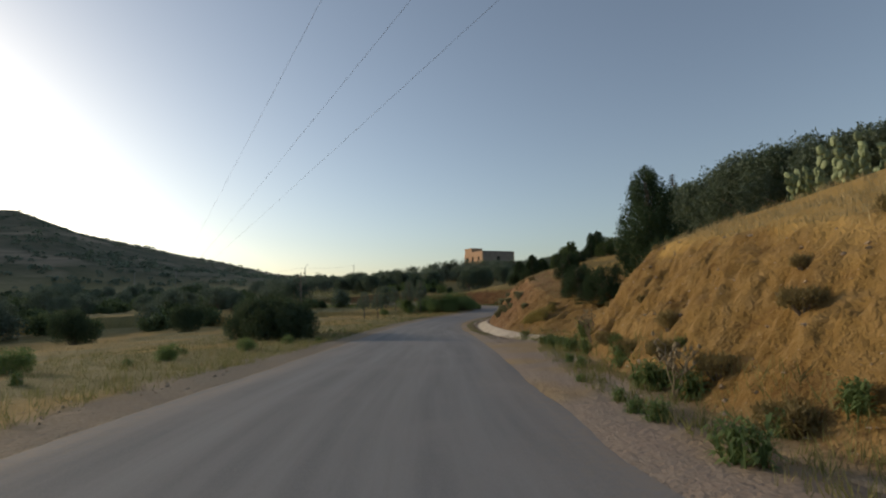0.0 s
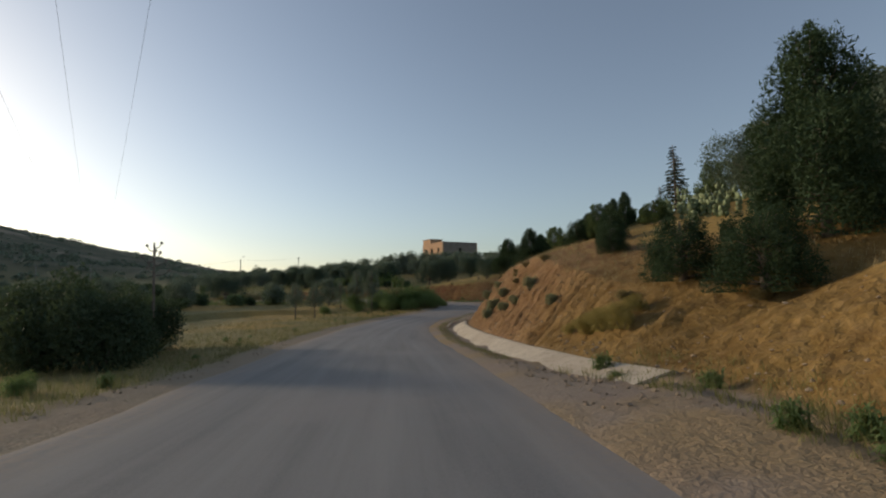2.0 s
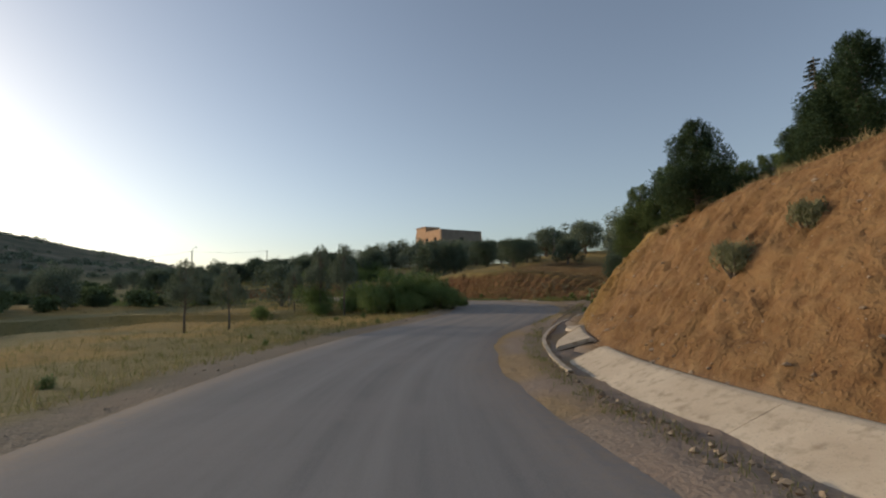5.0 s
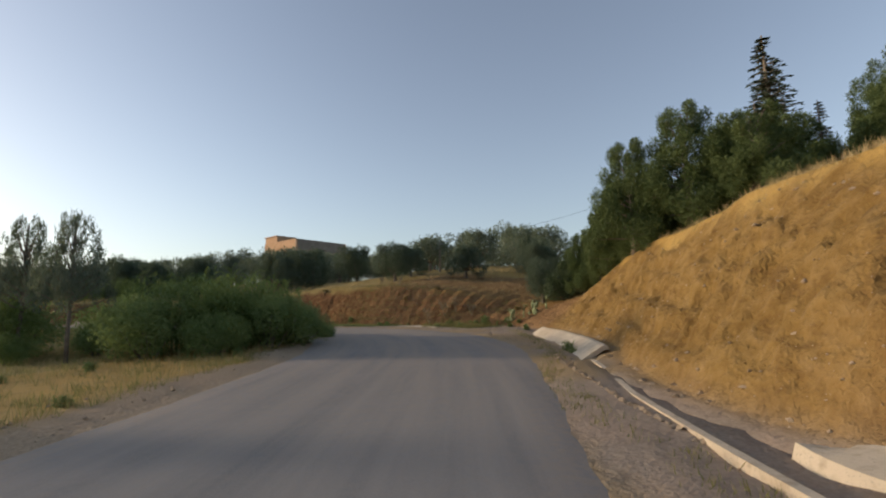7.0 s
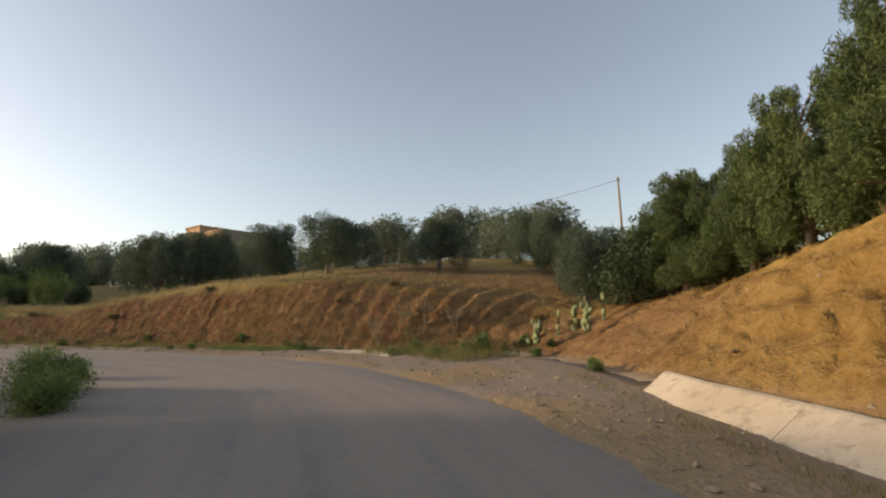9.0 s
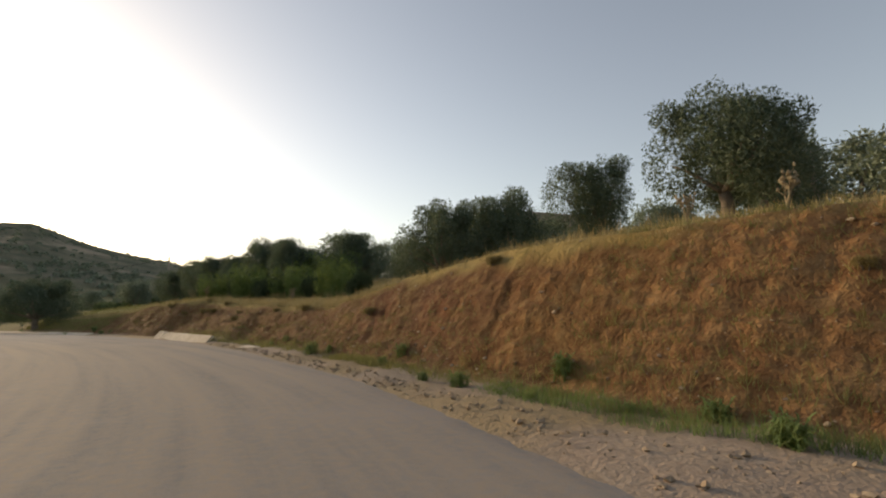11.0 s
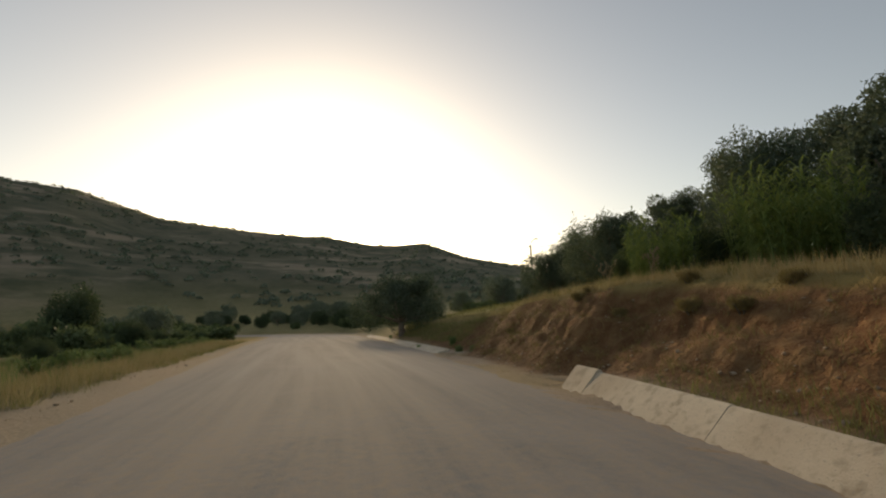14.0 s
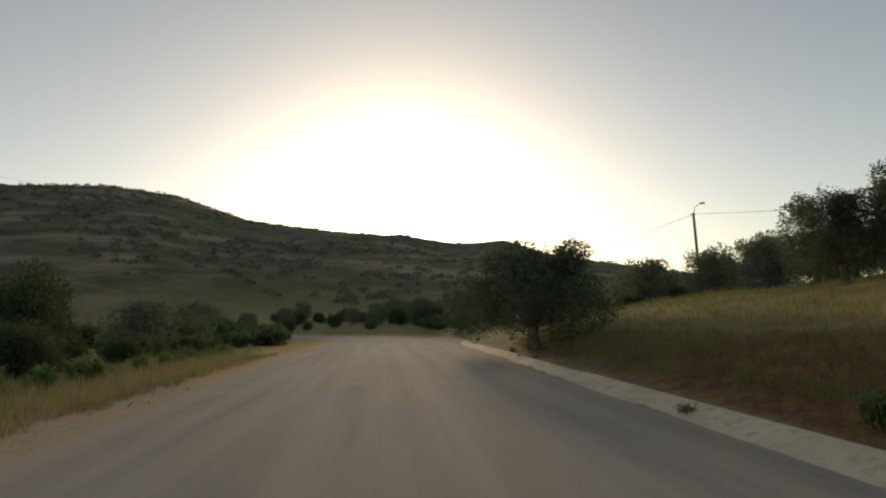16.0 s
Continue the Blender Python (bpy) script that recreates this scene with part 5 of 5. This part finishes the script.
scatter_grass("slope_grass", "thin brown grass and stalks on the brown bank", 1500, foot_band(0.2, 1.9, 84, 112), M_DRY, 0.22, 18, 8, 0.6)
scatter_grass("slope_grass", "brown and green grass over the low bank", 2000, foot_band(0.5, 2.0, 111, 130), M_GREENGRASS, 0.28, 16)


scatter_grass("verge_grass", "low bright green grass along the foot of the red bank", 420, foot_band(-0.7, 0.0, 73.5, 77.5), M_BUSH, 0.20, 14)
scatter_grass("verge_grass", "patch of low green grass under the red bank", 220, foot_band(-0.5, 0.1, 80.5, 83.5), M_GREENGRASS, 0.22, 15)


scatter_grass("slope_grass", "dry and green tufts over the low end of the red bank", 1100, foot_band(0.3, 2.6, 68.5, 77), M_GREENGRASS, 0.2, 19, 8, 0.5)
scatter_grass("slope_grass", "thin brown stalks over the red bank", 700, foot_band(0.3, 2.4, 70, 86), M_DRY, 0.2, 20, 7, 0.5)
scatter_grass("verge_grass", "sparse green weeds low on the red bank", 700, foot_band(-0.1, 1.1, 73, 94), M_GREENGRASS, 0.17, 17, 9, 0.6)


def scatter_stones(name, label, n, place, lo, hi, seed):
    rng = np.random.default_rng(seed)
    s, d = place(rng, n)
    x, y, _ = at_road(s, d)
    z = land(x, y)[0]
    size = lo * (hi / lo) ** (rng.random(n) ** 2.2)
    base = np.array([(1, 0, 0), (-1, 0, 0), (0, 1, 0), (0, -1, 0), (0, 0, 1), (0, 0, -1), (.7, .7, .4), (-.7, -.6, .5)], float)
    tri = np.array([(4, 0, 6), (4, 6, 2), (0, 2, 6), (4, 2, 1), (4, 1, 7), (4, 7, 3), (7, 1, 3), (4, 3, 0), (5, 2, 0), (5, 1, 2), (5, 3, 1), (5, 0, 3)])
    V = base[None] * size[:, None, None] * rng.uniform(0.55, 1.2, (n, 8, 3)) * np.array([1, 1, 0.7])
    a = rng.uniform(0, 6.28, n)
    ca, sa = np.cos(a)[:, None], np.sin(a)[:, None]
    V = np.stack([V[..., 0] * ca - V[..., 1] * sa + x[:, None], V[..., 0] * sa + V[..., 1] * ca + y[:, None], V[..., 2] + z[:, None] + size[:, None] * 0.15], -1)
    F = (np.arange(n)[:, None, None] * 8 + tri[None]).reshape(-1, 3)
    tagged(new(name, mesh_of(name, V.reshape(-1, 3), F, M_STONE)), label, "stones", kind="stuff")


def face_band(a, b):
    def place(rng, n):
        s = rng.uniform(a, b, n)
        return s, along(FOOT, s) + along(TALL, s) / along(STEEP, s) * rng.random(n) ** 1.4
    return place


scatter_stones("gravel", "loose pale gravel on the road shoulder", 4200, lambda rng, n: ((s := rng.uniform(18, 92, n)), 2.3 + (along(FOOT, s) - 3.2) * rng.random(n)), 0.012, 0.06, 1)
scatter_stones("stones", "pale stones lodged in the earth of the cutting", 3600, face_band(-2, 108), 0.012, 0.06, 2)
scatter_stones("stones", "fallen stones at the foot of the cutting", 700, foot_band(-0.25, 0.5, 18, 106), 0.015, 0.075, 3)
scatter_stones("gravel", "loose grit along the verge across the road", 1600, side_band(-4.1, -5.6, -2, 120), 0.012, 0.05, 4)


# ---- the house on the hill ----
def wall_piece(bm, corner, along_dir, width, z0, z1, thick, openings):
    """A wall of boxes round its openings (a, b, low, high)."""
    normal = Vector((along_dir.y, -along_dir.x, 0))
    xs = sorted({0.0, width, *[v for o in openings for v in o[:2]]})
    zs = sorted({z0, z1, *[v for o in openings for v in o[2:]]})
    for a, b in zip(xs, xs[1:]):
        for lo, hi in zip(zs, zs[1:]):
            if any(o[0] <= a and b <= o[1] and o[2] <= lo and hi <= o[3] for o in openings):
                continue
            c = corner + along_dir * ((a + b) / 2) - normal * (thick / 2)
            m = Matrix.Translation((c.x, c.y, (lo + hi) / 2)) @ Matrix.Rotation(math.atan2(along_dir.y, along_dir.x), 4, 'Z')
            bmesh.ops.create_cube(bm, size=1.0, matrix=m @ Matrix.Diagonal((b - a, thick, hi - lo, 1)))


def build_house():
    m = Vector((10.4, 124.4, 0))
    u, v = Vector((0.883, 0.469, 0)), Vector((-0.469, 0.883, 0))
    z0, z1, zt = 6.0, 12.8, 13.8
    house = thing("house", "flat-roofed unfinished orange block house on the hill", "house")
    wins = [(1.0, 2.0, 10.3, 11.5), (3.6, 4.6, 10.3, 11.5), (6.6, 7.5, 10.4, 11.4)]
    for name, corner, way, width, holes in (("wall", m + v * 9, -v, 9.0, wins), ("wall", m, u, 10.0, [(4.5, 5.5, 10.3, 11.4)]),
                                            ("wall", m + u * 10, v, 9.0, []), ("wall", m + u * 10 + v * 9, -u, 10.0, [])):
        bm = bmesh.new()
        wall_piece(bm, corner, way, width, z0, z1, 0.25, holes)
        bmesh.ops.remove_doubles(bm, verts=bm.verts[:], dist=0.001)
        wall = child(name, from_bm("wall", bm, M_SHADED_CEMENT if way == u else M_BRICKWALL), house, "grey cement wall, darkened in colour as the shaded side" if way == u else "")
        for a, b, lo, hi in holes:
            bm = bmesh.new()
            n = Vector((way.y, -way.x, 0))
            c = corner + way * ((a + b) / 2) - n * 0.2
            bmesh.ops.create_cube(bm, size=1.0, matrix=Matrix.Translation((c.x, c.y, (lo + hi) / 2)) @ Matrix.Rotation(math.atan2(way.y, way.x), 4, 'Z')
                                  @ Matrix.Diagonal((b - a, 0.05, hi - lo, 1)))
            child("window", from_bm("window", bm, M_DARK), wall, "dark sheet in an unglazed window, for the unlit room")
    rot = Matrix.Rotation(math.atan2(u.y, u.x), 4, 'Z')
    c = m + u * 5 + v * 4.5
    bm = bmesh.new()
    bmesh.ops.create_cube(bm, size=1.0, matrix=Matrix.Translation((c.x, c.y, z1 - 0.35)) @ rot @ Matrix.Diagonal((9.4, 8.4, 0.25, 1)))
    child("roof", from_bm("roof", bm, M_CONCRETE), house, "flat concrete roof")
    bm = bmesh.new()
    c = m + u * 1.8 + v * 7.2
    bmesh.ops.create_cube(bm, size=1.0, matrix=Matrix.Translation((c.x, c.y, (z1 + zt) / 2 - 0.1)) @ rot @ Matrix.Diagonal((3.4, 3.4, zt - z1 + 0.2, 1)))
    bmesh.ops.create_cube(bm, size=1.0, matrix=Matrix.Translation((c.x, c.y, zt + 0.06)) @ rot @ Matrix.Diagonal((3.7, 3.7, 0.14, 1)))
    child("stair_tower", from_bm("stair_tower", bm, M_BRICKWALL), house, "raised block over the stairs")


build_house()


# ---- poles and wires ----
def street_lamp(x, y, ztop, yaw):
    z0 = ground_z(x, y)
    h = ztop - z0
    ob = thing("street_lamp", "weathered power pole with a small arm lamp", "street lamp", at=pose(x, y, z0, 0, 0, yaw))
    child("pole", mesh_of("pole", *tube([(0, 0, -0.3), (0, 0, h * 0.5), (0, 0, h - 0.75)], [0.13, 0.11, 0.09], 10), M_POLE, True), ob)
    child("arm", mesh_of("arm", *tube([(0, 0, h - 1.0), (0.12, 0, h - 0.35), (0.5, 0, h - 0.08)], [0.03, 0.03, 0.025], 6), M_METAL), ob)
    child("lamp_head", from_bm("lamp_head", box_bm((0.42, 0.18, 0.12), (0.66, 0, h - 0.06), 0.03), M_METAL), ob)
    child("insulator", mesh_of("insulator", *tube([(-0.16, 0, h - 0.95), (-0.16, 0, h - 0.78)], [0.05, 0.03], 6), M_METAL), ob)
    return Vector((x, y, ztop - 0.85))


def power_pole(x, y, ztop):
    z0 = ground_z(x, y)
    h = ztop - z0
    ob = thing("power_pole", "slim weathered power pole among the olives", "power pole", "power poles", at=pose(x, y, z0))
    child("pole", mesh_of("pole", *tube([(0, 0, -0.3), (0, 0, h * 0.5), (0, 0, h)], [0.12, 0.10, 0.08], 8), M_POLE, True), ob)
    child("crossarm", from_bm("crossarm", box_bm((0.7, 0.07, 0.07), (0, 0, h - 0.25), 0.01), M_METAL), ob)
    return Vector((x, y, ztop - 0.2))


def wire(a, b, sag, thick=0.016):
    pts = [a.lerp(b, t) - Vector((0, 0, sag * 4 * t * (1 - t))) for t in np.linspace(0, 1, 15)]
    tagged(new("power_line", mesh_of("power_line", *tube([tuple(p) for p in pts], [thick] * 15, 4), M_DARK)), "thin dark sagging power line between poles", "wire", "power lines")


lamp_top = street_lamp(-36.9, 130.7, 10.7, 30)
mast_top = power_pole(-26.6, 146.1, 11.4)
left_top = power_pole(-95.0, 150.0, 11.0)
hill_a = power_pole(20.1, 89.8, 7.5)
hill_b = power_pole(38.8, 86.0, 12.1)
wire(lamp_top, mast_top, 0.3)
wire(lamp_top, left_top, 1.6)
wire(hill_a, hill_b, 0.5)

# three bare wires that cross high over the road by the start
power_pole(-92.0, 168.0, 12.5)
for k in range(3):
    mid = Vector((-0.3, 9.3, 7.9)) + Vector((0.866, 0.5, 0.0)) * (-1.28 + 1.88 * k)
    wire(mid + Vector((26.0, -45.0, 1.0)), mid + Vector((-4.5, 7.79, 0.0)) * 18, 0.4, 0.0045)
